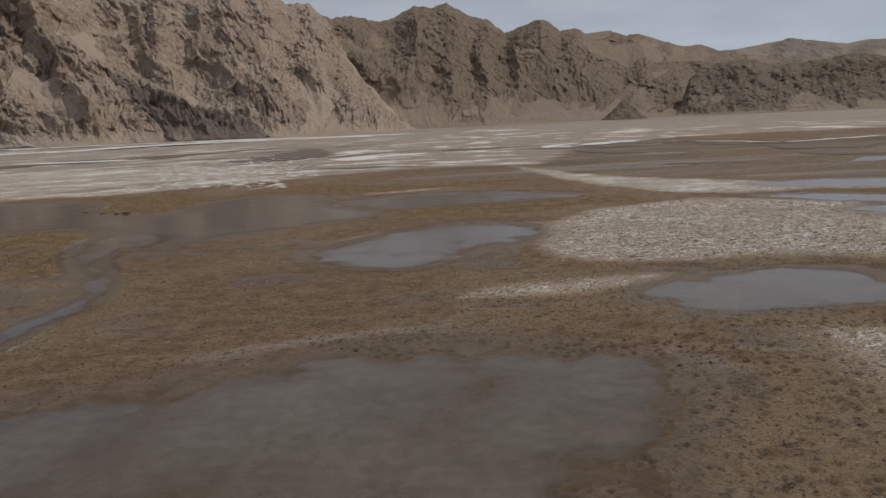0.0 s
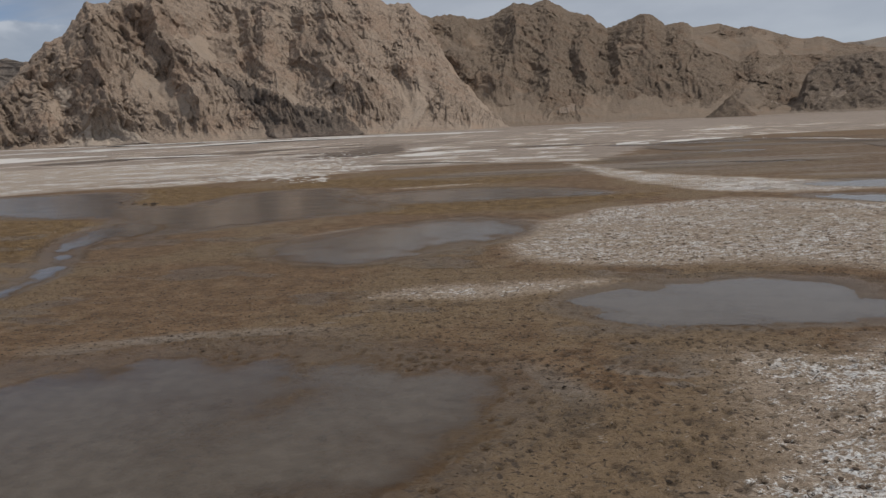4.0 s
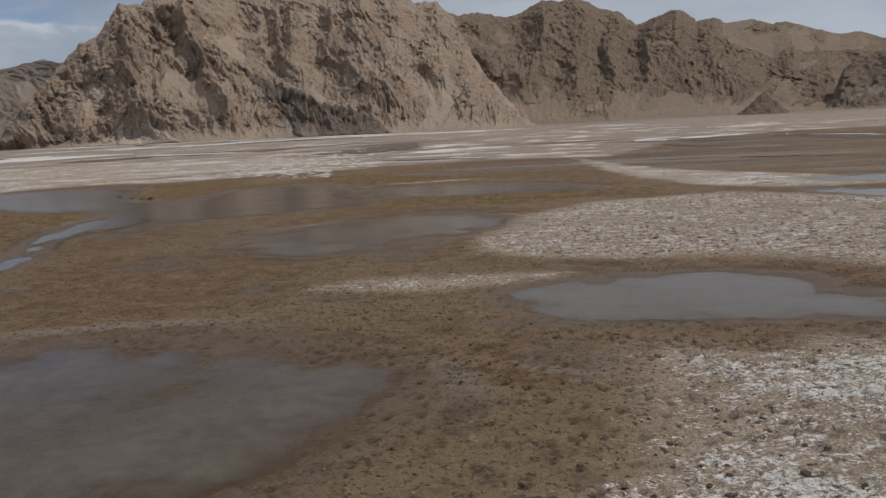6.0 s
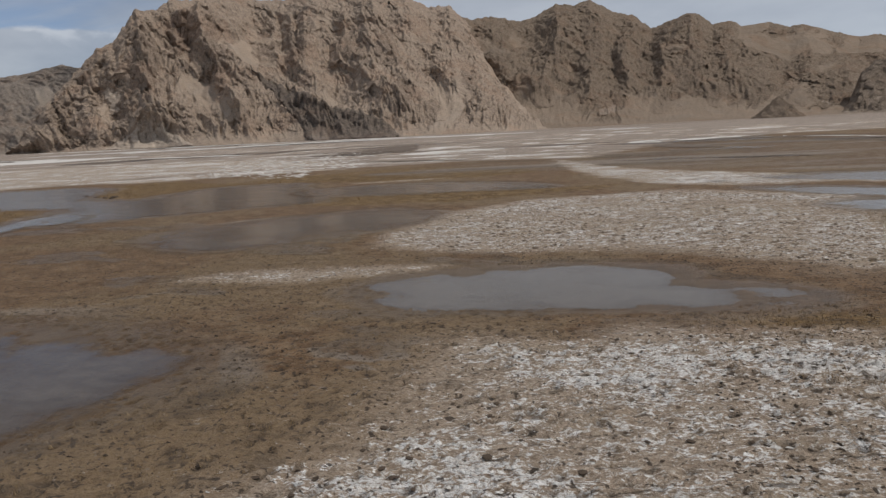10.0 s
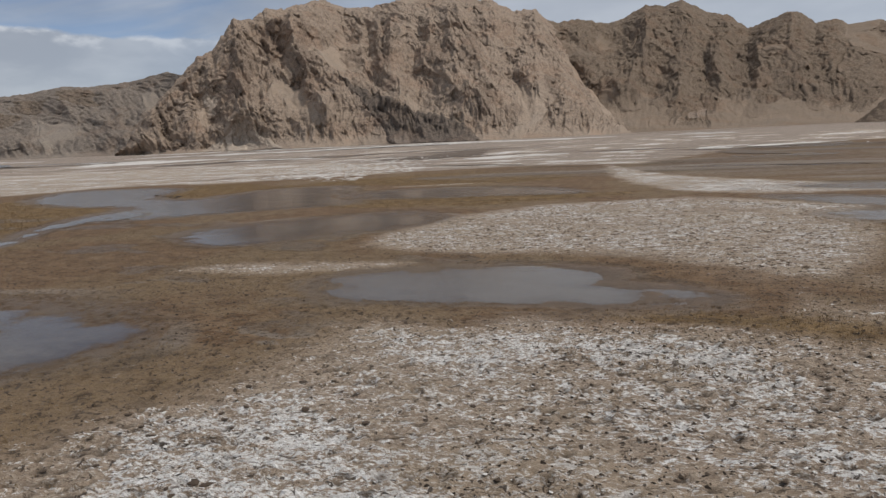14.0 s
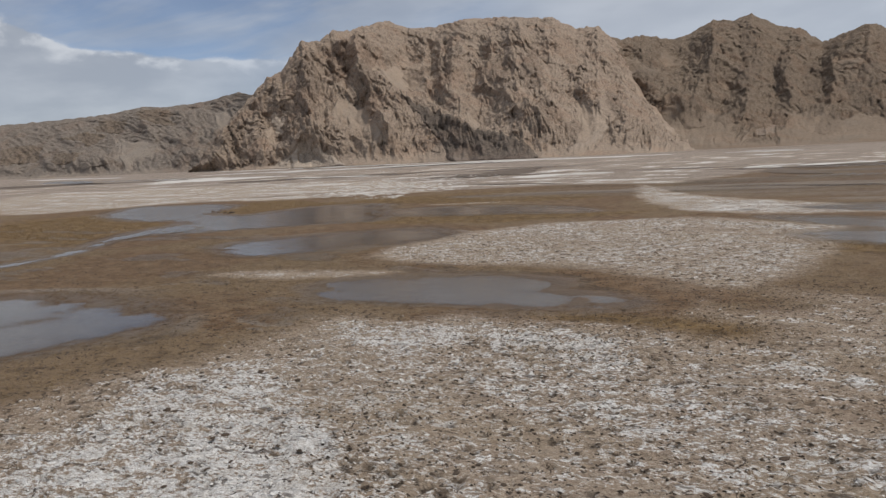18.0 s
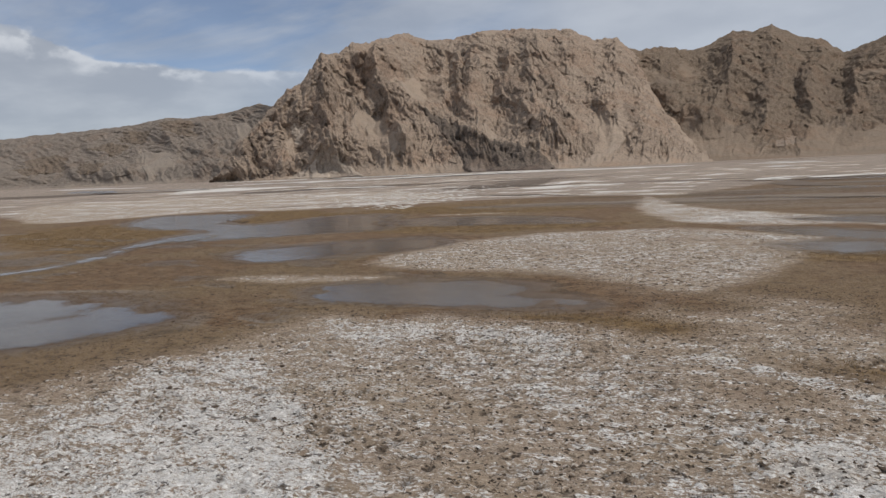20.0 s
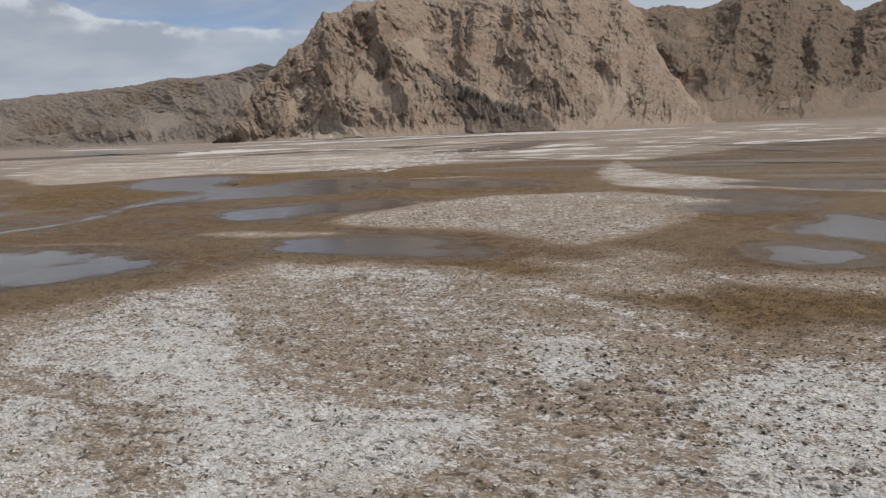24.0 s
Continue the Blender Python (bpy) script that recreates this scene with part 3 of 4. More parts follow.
def marsh(x, y):
    """Height and covers of the marsh at x, y: z, salt, grass, wet, pale, gold and the depth inside a pool."""
    d = np.hypot(x, y)
    far = np.clip(d / 60, 0.6, 8)
    wx = x + fbm(x * 0.35, y * 0.35, 4) * 0.55 * far
    wy = y + fbm(x * 0.35 + 50, y * 0.35 + 20, 4) * 0.55 * far
    pool = np.full(x.shape, -6.0)
    bend = {key: {"near_pool": 1.5, "stream": 0.7, "bright_pool": 1.3, "small_pool": 1.3}.get(key, 0.6) for key in pool_loops}
    for key, loop in pool_loops.items():
        pool = np.maximum(pool, depth_in(loop, x + (wx - x) * bend[key], y + (wy - y) * bend[key]) * (1.7 if key == "stream" else 1.0))
    salt = np.zeros(x.shape)
    for i, loop in enumerate(salt_loops):
        known = i < len(SALT_PATCHES)
        soft = (2.4 if i == 1 else 1.0 if loop[:, 1].mean() < 19 else 1.5) if known else 2.0
        s = depth_in(loop, wx, wy, 5.0)
        salt = np.maximum(salt, smooth(s, -soft, soft * 1.6) * (SALT_PATCHES[i][0] if known else 0.8))
    for loop, bareness in zip(bare_loops, (0.22, 0.22, 0.38)):
        salt = salt * (1 - bareness * smooth(depth_in(loop, wx, wy, 4.0), -0.6, 0.9))
    gold = np.zeros(x.shape)
    for loop in gold_loops:
        gold = np.maximum(gold, smooth(depth_in(loop, wx, wy), -1.0, 2.2))
    dark = np.zeros(x.shape)
    for loop in dark_loops:
        dark = np.maximum(dark, smooth(depth_in(loop, wx, wy, 9.0), -6, 7))
    edge = 44 + smooth(x, -84, -68) * 16 + smooth(x, -70, -25) * 30 - smooth(x, -20, 30) * 10
    pale = smooth(wy - edge, -3, 9) * (1 - 0.85 * dark)
    pale = np.maximum(pale, smooth(d, 170, 260))
    speck = smooth(fbm(x * 0.06, y * 0.16, 4), 0.05, 0.55)
    salt = np.maximum(salt, pale * speck * 0.78 * (1 - smooth(d, 240, 420)))
    salt = salt * (1 + smooth(d, 24, 40) * (0.4 * fbm(x * 0.22, y * 0.30 + 4, 4) - 0.02))
    salt = salt * (1 - 0.20 * (1 - smooth(x, -1.5, 5)) * (1 - smooth(y, 15, 18)) * smooth(y, -2, 3))
    # bare brown ways trodden through the near salt
    way = smooth(fbm(x * 0.16 + 3, y * 0.22 + 8, 3), 0.02, 0.34)
    salt = salt * (1 - 0.07 * way * (d < 60))
    salt = np.maximum(salt, (0.34 + 0.25 * fbm(x * 0.15 + 6, y * 0.2, 3)) * (1 - 0.8 * gold) * smooth(x, -4, 3) * (1 - smooth(y, 21, 30)) * smooth(-pool, 0.8, 2.5))
    grass = np.clip(0.45 + 0.9 * fbm(x * 0.12 + 70, y * 0.12, 3), 0, 1) * (1 - pale)
    wet = smooth(pool, -1.6 - 0.02 * np.clip(d, 0, 60), 0.1) * (1 - 0.4 * salt) + 0.55 * dark * (1 - smooth(d, 120, 220))
    # damp shallows left on the mud by earlier water
    seep = smooth(fbm(x * 0.13 + 5, y * 0.28 + 2, 4), 0.16, 0.42) * smooth(y, 9, 14) * (1 - smooth(y, 30, 38)) * (1 - smooth(x, 0, 6)) * (1 - np.clip(salt * 2, 0, 1))
    wet = np.maximum(wet, 0.75 * seep)
    wet = np.maximum(wet, 0.8 * smooth(depth_in(pool_loops["near_pool"], wx, wy), -3.8, -0.4))
    near = 1 - smooth(d, 45, 90)
    z = 0.035 * fbm(x * 0.18, y * 0.18, 3) * near
    lumps = np.abs(perlin(x * 2.6, y * 3.4)) + 0.6 * np.abs(perlin(x * 5.7 + 9, y * 6.5))
    z = z + near * lumps * (0.024 + 0.095 * salt + 0.014 * grass) * (1 - 0.8 * smooth(pool, -1.2, 0))
    shoal = 0.045 * fbm(x * 0.5 + 11, y * 0.7, 4) * smooth(pool, -1.5, 0.3) * (1 - 0.5 * smooth(pool, 0.6, 2.6))
    z = z + shoal - (0.085 * smooth(pool, -0.9, 1.6) + 0.02 * smooth(pool, -2, 0))
    return z, salt, grass, np.clip(wet, 0, 1), pale, gold, pool


def grown(start, first, ratio, end):
    out, step = [], first
    while start < end:
        step *= ratio
        start += step
        out.append(start)
    return out


def axis(lo, hi, step, far_lo, far_hi, ratio=1.022, mid=100):
    """Grid lines, close between lo and hi and wider outwards."""
    inner = list(np.arange(lo, hi, step))

    def outward(a, end):
        first = grown(a, step, ratio, min(end, mid))
        return first + grown(first[-1], first[-1] - first[-2], 1.07, end) if end > mid else first

    return np.array([-v for v in reversed(outward(-lo, -far_lo))] + inner + outward(inner[-1], far_hi))


def sheet(name, x, y, z, mat, attrs=None):
    """A mesh from rows and columns of points."""
    rows, cols = x.shape
    me = bpy.data.meshes.new(name)
    me.vertices.add(rows * cols)
    me.vertices.foreach_set("co", np.stack([x, y, z], -1).astype(np.float32).ravel())
    i = np.arange(rows * cols).reshape(rows, cols)
    quads = np.stack([i[:-1, :-1], i[:-1, 1:], i[1:, 1:], i[1:, :-1]], -1).reshape(-1, 4)
    me.loops.add(quads.size)
    me.loops.foreach_set("vertex_index", quads.ravel().astype(np.int32))
    me.polygons.add(len(quads))
    me.polygons.foreach_set("loop_start", np.arange(0, quads.size, 4, dtype=np.int32))
    me.polygons.foreach_set("use_smooth", np.ones(len(quads), bool))
    me.update(calc_edges=True)
    for key, values in (attrs or {}).items():
        me.attributes.new(key, "FLOAT", "POINT").data.foreach_set("value", values.astype(np.float32).ravel())
    me.materials.append(mat)
    return new(name, me)


def part(name, bm, mat, parent, label=""):
    me = bpy.data.meshes.new(name)
    bm.to_mesh(me)
    bm.free()
    me.materials.append(mat)
    ob = new(name, me)
    ob.parent = parent
    return tagged(ob, label)


# ---- the ground and its water ----
gx, gy = np.meshgrid(axis(-20, 22, 0.075, -6000, 6000, 1.012), axis(0.5, 19, 0.075, -6000, 6000))
gz, salt, grass, wet, pale, gold, pool = marsh(gx, gy)

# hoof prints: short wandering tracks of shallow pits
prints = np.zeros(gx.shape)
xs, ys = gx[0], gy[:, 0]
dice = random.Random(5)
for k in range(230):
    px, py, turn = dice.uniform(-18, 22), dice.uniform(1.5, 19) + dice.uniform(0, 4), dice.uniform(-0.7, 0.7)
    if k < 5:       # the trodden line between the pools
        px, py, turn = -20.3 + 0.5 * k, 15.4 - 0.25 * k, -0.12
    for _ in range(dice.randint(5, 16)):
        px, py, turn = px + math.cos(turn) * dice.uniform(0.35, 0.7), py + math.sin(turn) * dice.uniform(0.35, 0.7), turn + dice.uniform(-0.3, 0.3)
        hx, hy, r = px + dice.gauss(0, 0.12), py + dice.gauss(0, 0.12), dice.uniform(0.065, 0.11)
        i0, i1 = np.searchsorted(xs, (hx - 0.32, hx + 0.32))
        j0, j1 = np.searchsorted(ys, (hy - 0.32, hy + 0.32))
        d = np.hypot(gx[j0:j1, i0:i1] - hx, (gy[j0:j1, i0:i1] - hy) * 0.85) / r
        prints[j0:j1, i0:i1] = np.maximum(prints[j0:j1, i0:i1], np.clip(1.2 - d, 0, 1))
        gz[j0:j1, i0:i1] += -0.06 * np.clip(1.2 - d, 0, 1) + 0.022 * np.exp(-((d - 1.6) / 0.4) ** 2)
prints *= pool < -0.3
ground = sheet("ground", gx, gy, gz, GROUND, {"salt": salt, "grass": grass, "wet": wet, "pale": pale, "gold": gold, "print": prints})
tagged(ground, "brown marsh flat with white salt crust and dry grass", "ground", kind="structure")

LABELS = {
    "near_pool": "wide shallow pool of murky grey-brown water", "clear_pool": "still grey pool with a tongue along one shore",
    "round_pool": "shallow grey pool on bare mud", "long_pool": "long dark pool between banks of amber grass",
    "stream": "narrow winding stream through dry grass", "side_pool": "small pool beside dry golden grass",
    "bright_pool": "pale pool among brown mud and salt", "small_pool": "small pale pool in brown mud",
    "back_pool": "dark still pool behind amber grass", "thin_pool": "thin film of water beside the salt patch",
    "east_pool": "thin bright pool behind the salt patch", "narrow_pool": "narrow pool at the salt patch's edge",
}


def water(name, loop, z, grow, mat=None):
    c = loop.mean(0)
    e = np.roll(loop, -1, 0) - np.roll(loop, 1, 0)
    out = np.stack([e[:, 1], -e[:, 0]], 1)
    out /= np.linalg.norm(out, axis=1)[:, None] + 1e-9
    area = np.sum(loop[:, 0] * np.roll(loop[:, 1], -1) - loop[:, 1] * np.roll(loop[:, 0], -1))
    out *= 1 if area > 0 else -1
    p = loop + out * grow
    bm = bmesh.new()
    f = bm.faces.new([bm.verts.new((a, b, z)) for a, b in p])
    bmesh.ops.triangulate(bm, faces=[f])
    bmesh.ops.recalc_face_normals(bm, faces=bm.faces)
    if bm.faces[:][0].normal.z < 0:
        bmesh.ops.reverse_faces(bm, faces=bm.faces)
    ob = part(name, bm, mat or WATER, None)
    ob.data.attributes.new("deep", "FLOAT", "POINT").data.foreach_set("value", [0.07] * len(p))
    return ob


def pool_sheet(key, loop, z):
    """The water's surface over a pool's bed, with its depth at every point."""
    step = 0.16 if np.hypot(*loop.mean(0)) < 30 else 0.3
    lo, hi = loop.min(0) - 1.6, loop.max(0) + 1.6
    px, py = np.meshgrid(np.arange(lo[0], hi[0], step), np.arange(lo[1], hi[1], step))
    bed, *_, inside = marsh(px, py)
    deep = np.minimum(z - bed, 0.10 * (depth_in(loop, px, py) + 1.5)) + (0.05 if key in ("bright_pool", "small_pool", "east_pool", "narrow_pool") else 0.030 if key == "clear_pool" else 0.0) * (inside > -0.1)
    ob = sheet(key, px, py, np.full(px.shape, z), WATER, {"deep": deep})
    bm = bmesh.new()
    bm.from_mesh(ob.data)
    flat = deep.ravel()
    bm.verts.ensure_lookup_table()
    dry = [f for f in bm.faces if max(flat[v.index] for v in f.verts) < -0.03]
    bmesh.ops.delete(bm, geom=dry, context="FACES")
    bm.to_mesh(ob.data)
    bm.free()
    return ob


for k, (key, loop) in enumerate(pool_loops.items()):
    tagged(pool_sheet(key, loop, WATER_Z - 0.004 * (k % 4)), LABELS[key], "pool", kind="structure")
for k, loop in enumerate(streak_loops):
    jag = loop + np.stack([fbm(loop[:, 0] * 0.1, loop[:, 1] * 0.1, 3), fbm(loop[:, 0] * 0.1 + 9, loop[:, 1] * 0.1, 3)], 1) * 3.0
    tagged(water("far_channel", jag, 0.030 + 0.0006 * k, 0.0), "thin dark water channel on the distant flat", "channel", kind="structure")

for k, line in enumerate(FAR_LINES):
    if line[4] > 0:
        loop = spline_loop(band(*line[:4], line[4] * 0.9), 14)
        loop = loop + np.stack([fbm(loop[:, 0] * 0.07, loop[:, 1] * 0.07 + k, 3), fbm(loop[:, 0] * 0.05 + 9, loop[:, 1] * 0.05 + k, 4)], 1) * (line[4] * 0.35 + 1.8)
        tagged(water("salt_strip", loop, 0.045 + 0.0006 * k, 0.0, SALT_FAR), "thin white strip of salt on the distant flat", "salt strip", kind="structure")

MUD_STRIPS = [(-339, 126, -262, 149, 48.6), (-272, 142, -236, 184, 24.3), (-149, 128, -143, 153, 12.8), (-73, 128, -75, 162, 9.5), (-80, 160, -79, 191, 13.3), (-147, 146, -114, 157, 9.2), (-117, 156, -111, 195, 10.1), (-114, 197, -94, 230, 8.7), (26, 114, 45, 120, 10.4), (25, 100, 32, 92, 3.9), (-4, 139, 6, 141, 7.6), (19, 134, 34, 131, 5.7), (-71, 136, -72, 168, 13.1), (-48, 98, -27, 94, 2.5), (2, 87, 17, 82, 1.7), (-6, 131, 3, 114, 5.8), (-70, 128, -63, 142, 7.0), (-4, 151, 29, 154, 5.4)]
for k, line in enumerate(MUD_STRIPS):
    loop = spline_loop(band(*line[:4], line[4]), 14)
    loop = loop + np.stack([fbm(loop[:, 0] * 0.06, loop[:, 1] * 0.06 + k, 3), fbm(loop[:, 0] * 0.05 + 4, loop[:, 1] * 0.05 + k, 4)], 1) * (line[4] * 0.3 + 2.5)
    tagged(water("mud_strip", loop, 0.064 + 0.0006 * k, 0.0, WET_MUD), "thin dark strip of wet mud on the distant flat", "mud strip", kind="structure")

for k, (x0, y0, x1, y1, wide) in enumerate(((-130, 520, 30, 680, 30), (20, 640, 220, 760, 34))):
    loop = spline_loop(band(x0, y0, x1, y1, wide), 10)
    tagged(water("brown_verge", loop, 0.09 + 0.005 * k, 0.0, EARTH), "strip of brown grass along the mountains' foot", "verge", kind="structure")

# ---- mountains ----
HUB = np.array((4.0, 0.0))


def polar(pts):
    p = np.array(pts, float)
    d = p[:, :2] - HUB
    return np.degrees(np.arctan2(d[:, 0], d[:, 1])), np.hypot(d[:, 0], d[:, 1]), p[:, 2]


def spur_field(spurs, s, h, length):
    """Ribs (+) and gullies (-) running down a slope: lines of (azimuth, height share) with a height and a half width."""
    out = np.zeros(s.shape)
    for height, wide, line in spurs:
        q = np.array(line)
        qs, qh = np.radians(q[:, 0]) * 850, q[:, 1] * length
        best = np.full(s.shape, 1e9)
        for i in range(len(q) - 1):
            dx, dy = qs[i + 1] - qs[i], qh[i + 1] - qh[i]
            t = np.clip(((s - qs[i]) * dx + (h - qh[i]) * dy) / (dx * dx + dy * dy), 0, 1)
            best = np.minimum(best, np.hypot(s - qs[i] - t * dx, h - qh[i] - t * dy))
        out = out + height * np.clip(1 - best / (1.6 * wide), 0, 1) ** 1.25
    return out


def slope_grid(crest, foot, az, v, power, relief, shear, seed, knife=2.0, spurs=(), stony=0.0):
    """Places of a mountainside: az and v (0 foot, 1 crest, above 1 the back). The relief stands out from the face."""
    ca, cr, cz = polar(crest)
    fa, fr, _ = polar([(x, y, 0) for x, y in foot])
    a = np.broadcast_to(az[None, :], (len(v), len(az)))
    w = np.broadcast_to(v[:, None], a.shape)
    rc, zc, rf = np.interp(a, ca, cr), np.interp(a, ca, cz), np.interp(a, fa, fr)
    s = np.radians(a) * 850
    rf = rf + 16 * fbm(s / 120 + seed, s * 0 + seed, 3)
    t = np.clip(w, 0, 1)
    p = np.where(w <= 1, power * t ** 2.0 * (1.55 - 0.55 * t) + (1 - power) * (t ** 1.02), 1 - (w - 1) * 1.5)
    q = zc * p
    wx = s + 11 * fbm(s / 70 + seed, q / 70, 4)
    wy = q + 11 * fbm(s / 70 + 40 + seed, q / 70 + 7, 4)
    g = wx + shear * wy
    big = ridged(g / 125 + seed, wy / 240 + seed, 2) - 0.9
    mid = ridged(g / 54 + seed * 2, wy / 70 + seed, 3, 0.45) - 0.9
    small = ridged((wx + 0.8 * shear * wy) / 20 + seed, wy / 20, 4, 0.58) - 0.9
    env = smooth(w, 0.02 + 0.10 * smooth(a, -17, -13), 0.25 + 0.17 * smooth(a, -17, -13)) * (1 - 0.75 * smooth(w, 0.82, 1.0))
    foot_in = smooth(w, 0.0, 0.10)
    ribs = spur_field(spurs, wx, 220 * w + wy - q, 220) if spurs else 0.0
    # broken rock on the ribs, the western shoulder and the upper crags; smooth tan scree in the gullies and along the foot
    raw = 0.50 + stony + 0.20 * big + 0.40 * mid + 0.22 * (w - 0.45) + 0.014 * np.clip(ribs, -14, 18) + 0.42 * fbm(wx / 40 + seed, wy / 44, 5, 0.6)
    raw = raw + 0.20 * smooth(-a, 38, 42) + 0.15 * smooth(-a, 17, 20) * smooth(a, -34, -31) + 0.24 * smooth(a, -16, -12) * smooth(w, 0.26, 0.44) - 0.42 * smooth(a, -1, 3) * smooth(w, 0.62, 0.8)
    raw = raw - 0.42 * (1 - smooth(w, 0.12, 0.36)) * smooth(a, -17, -12)
    rocky = smooth(raw, 0.26, 0.66) * (0.45 + 0.55 * smooth(w, 0.02, 0.12))
    crown = 1 - 0.6 * smooth(w, 0.90, 1.0)
    push = env * (6 * big + 5 * mid + 0.9 * ribs)
    broken = 5.0 * cells(g / 30 + seed, wy / 30) + 3.8 * cells((wx + 0.5 * shear * wy) / 11 + seed, wy / 11 + 3) + 3.0 * cells(wx / 4.8 + seed, wy / 4.8 + 3) + 1.6 * cells(wx / 2.3 + seed, wy / 2.8 + 3) + 5.0 * small
    flutes = ridged((wx + 0.5 * shear * wy) / 15 + seed, wy / 46 + seed, 3, 0.5) - 0.9
    push = push + 3.2 * flutes * rocky * crown * smooth(a, -19, -14)
    push = push + smooth(w, 0.0, 0.06) * crown * (0.82 * rocky * broken + (1 - rocky) * (1.3 * small + 1.0 * cells(wx / 6, wy / 7) + 1.0 * cells(g / 17 + 5, wy / 24)))
    r = rf + (rc - rf) * w - 0.95 * relief * push
    x, y = HUB[0] + r * np.sin(np.radians(a)), HUB[1] + r * np.cos(np.radians(a))
    z = q + 0.26 * relief * push * (1 - 0.9 * smooth(w, 0.8, 1.0)) + knife * foot_in * (0.25 + 0.75 * rocky) * fbm(s / 9 + seed, q / 9, 4, 0.6)
    z = np.where(w <= 0, -2.0, np.maximum(z, -2.0 + 2.2 * foot_in))
    return x, y, z, np.clip(rocky, 0, 1)


def mountain(name, label, crest, foot, step, rows, power, relief, shear, seed, mat, knife=2.0, spurs=(), stony=0.0):
    a0, a1 = polar(crest)[0][[0, -1]]
    az = np.arange(min(a0, a1), max(a0, a1) + step / 2, step)
    v = np.concatenate([np.linspace(0, 1, rows), 1 + np.linspace(0, 0.45, 14)[1:]])
    x, y, z, bare = slope_grid(crest, foot, az, v, power, relief, shear, seed, knife, spurs, stony)
    ob = sheet(name, x[:, ::-1], y[:, ::-1], z[:, ::-1], mat, {"bare": bare[:, ::-1]})
    ob = tagged(ob, label, "mountain")
    return ob, (crest, foot, power, relief, shear, seed, knife, spurs, stony)


def patch(name, owner, outline, rise, soft, mat, label="", rough=1.0, jag=6.0):
    """A piece of rock or scree lying on a mountainside, inside an outline of (azimuth, height share)."""
    ob, (crest, foot, power, relief, shear, seed, knife, spurs, stony) = owner
    loop = spline_loop(outline, 4)
    az = np.arange(loop[:, 0].min() - 0.5, loop[:, 0].max() + 0.5, 0.06)
    v = np.arange(max(-0.01, loop[:, 1].min() - 0.04), loop[:, 1].max() + 0.04, 0.006)
    x, y, z, bare = slope_grid(crest, foot, az, v, power, relief * rough, shear, seed, knife * rough, spurs, stony)
    s, h = np.meshgrid(np.radians(az) * 850, v * 330)
    inside = depth_in(np.stack([np.radians(loop[:, 0]) * 850, loop[:, 1] * 330], 1), s + jag * fbm(s / 22, h / 22, 3), h + jag * fbm(s / 22 + 9, h / 22, 3), 30.0)
    lift = rise * (smooth(inside, -1.0, soft) * (0.75 + 0.5 * rough * fbm(s / 14 + 3, h / 14, 4))) - 14 * smooth(-inside, 0.0, 4.0)
    way = np.radians(az)[None, :]
    x, y = x - lift * np.sin(way), y - lift * np.cos(way)
    p = sheet(name, x[:, ::-1], y[:, ::-1], z[:, ::-1], mat, {"bare": np.clip(bare + 0.2, 0, 1)[:, ::-1]})
    p.parent = ob
    return tagged(p, label)


MASSIF_CREST = [(-640, 470, -4), (-622, 505, 45), (-610, 543, 85), (-605, 564, 105), (-601, 583, 114), (-589, 609, 150), (-584, 628, 150), (-581, 658, 168), (-597, 698, 174),
                (-598, 788, 201), (-584, 823, 193), (-557, 842, 192), (-504, 853, 199), (-447, 885, 198), (-402, 929, 195), (-388, 979, 185), (-368, 1019, 191), (-350, 1050, 168), (-310, 1010, 128), (-262, 950, 84), (-215, 880, 44), (-165, 790, -4)]
MASSIF_FOOT = [(-600, 440), (-511, 455), (-411, 470), (-312, 495), (-226, 504), (-175, 560), (-140, 640), (-120, 690)]
CENTRE_CREST = [(-368, 1019, 180), (-352, 1088, 177), (-332, 1126, 186), (-301, 1177, 181), (-276, 1204, 190), (-246, 1231, 210), (-218, 1247, 208), (-191, 1262, 217), (-151, 1278, 195),
                (-119, 1292, 188), (-87, 1304, 163), (-55, 1305, 175), (-23, 1306, 185), (-8, 1306, 180), (13, 1316, 163), (45, 1335, 168), (61, 1344, 158), (105, 1371, 164),
                (144, 1387, 155), (167, 1404, 159), (226, 1436, 142), (265, 1470, 135), (301, 1483, 139), (341, 1515, 127), (470, 1560, 110), (640, 1560, 90)]
CENTRE_FOOT = [(-226, 640), (-160, 640), (-90, 690), (0, 780), (90, 850), (180, 900), (330, 960), (480, 1000)]
WEST_CREST = [(-1700, 300, 70), (-1500, 470, 84), (-1380, 547, 90), (-1308, 590, 96), (-1172, 640, 99), (-1101, 663, 102), (-1034, 676, 109), (-968, 685, 104), (-896, 699, 108), (-811, 693, 115), (-754, 668, 104), (-700, 690, 100)]
WEST_FOOT = [(-1300, 230), (-1150, 400), (-1000, 470), (-850, 500), (-720, 520), (-600, 560)]
FAR_CREST = [(360, 1960, 150), (441, 1944, 161), (481, 1934, 161), (546, 1916, 169), (609, 1897, 178), (669, 1876, 165), (727, 1854, 154), (770, 1837, 161), (860, 1800, 150), (1000, 1740, 150)]
FAR_FOOT = [(300, 1400), (600, 1350), (900, 1250)]
DARK_CREST = [(162, 1007, -4), (176, 1009, 15), (189, 1018, 51), (204, 1025, 64), (227, 1026, 70), (254, 1026, 74), (279, 1025, 73), (301, 1020, 64), (334, 1009, 64), (359, 1000, 68), (388, 983, 71), (421, 970, 66), (476, 946, 63), (616, 880, 54)]
DARK_FOOT = [(90, 900), (140, 880), (220, 850), (300, 830), (420, 780), (520, 730)]

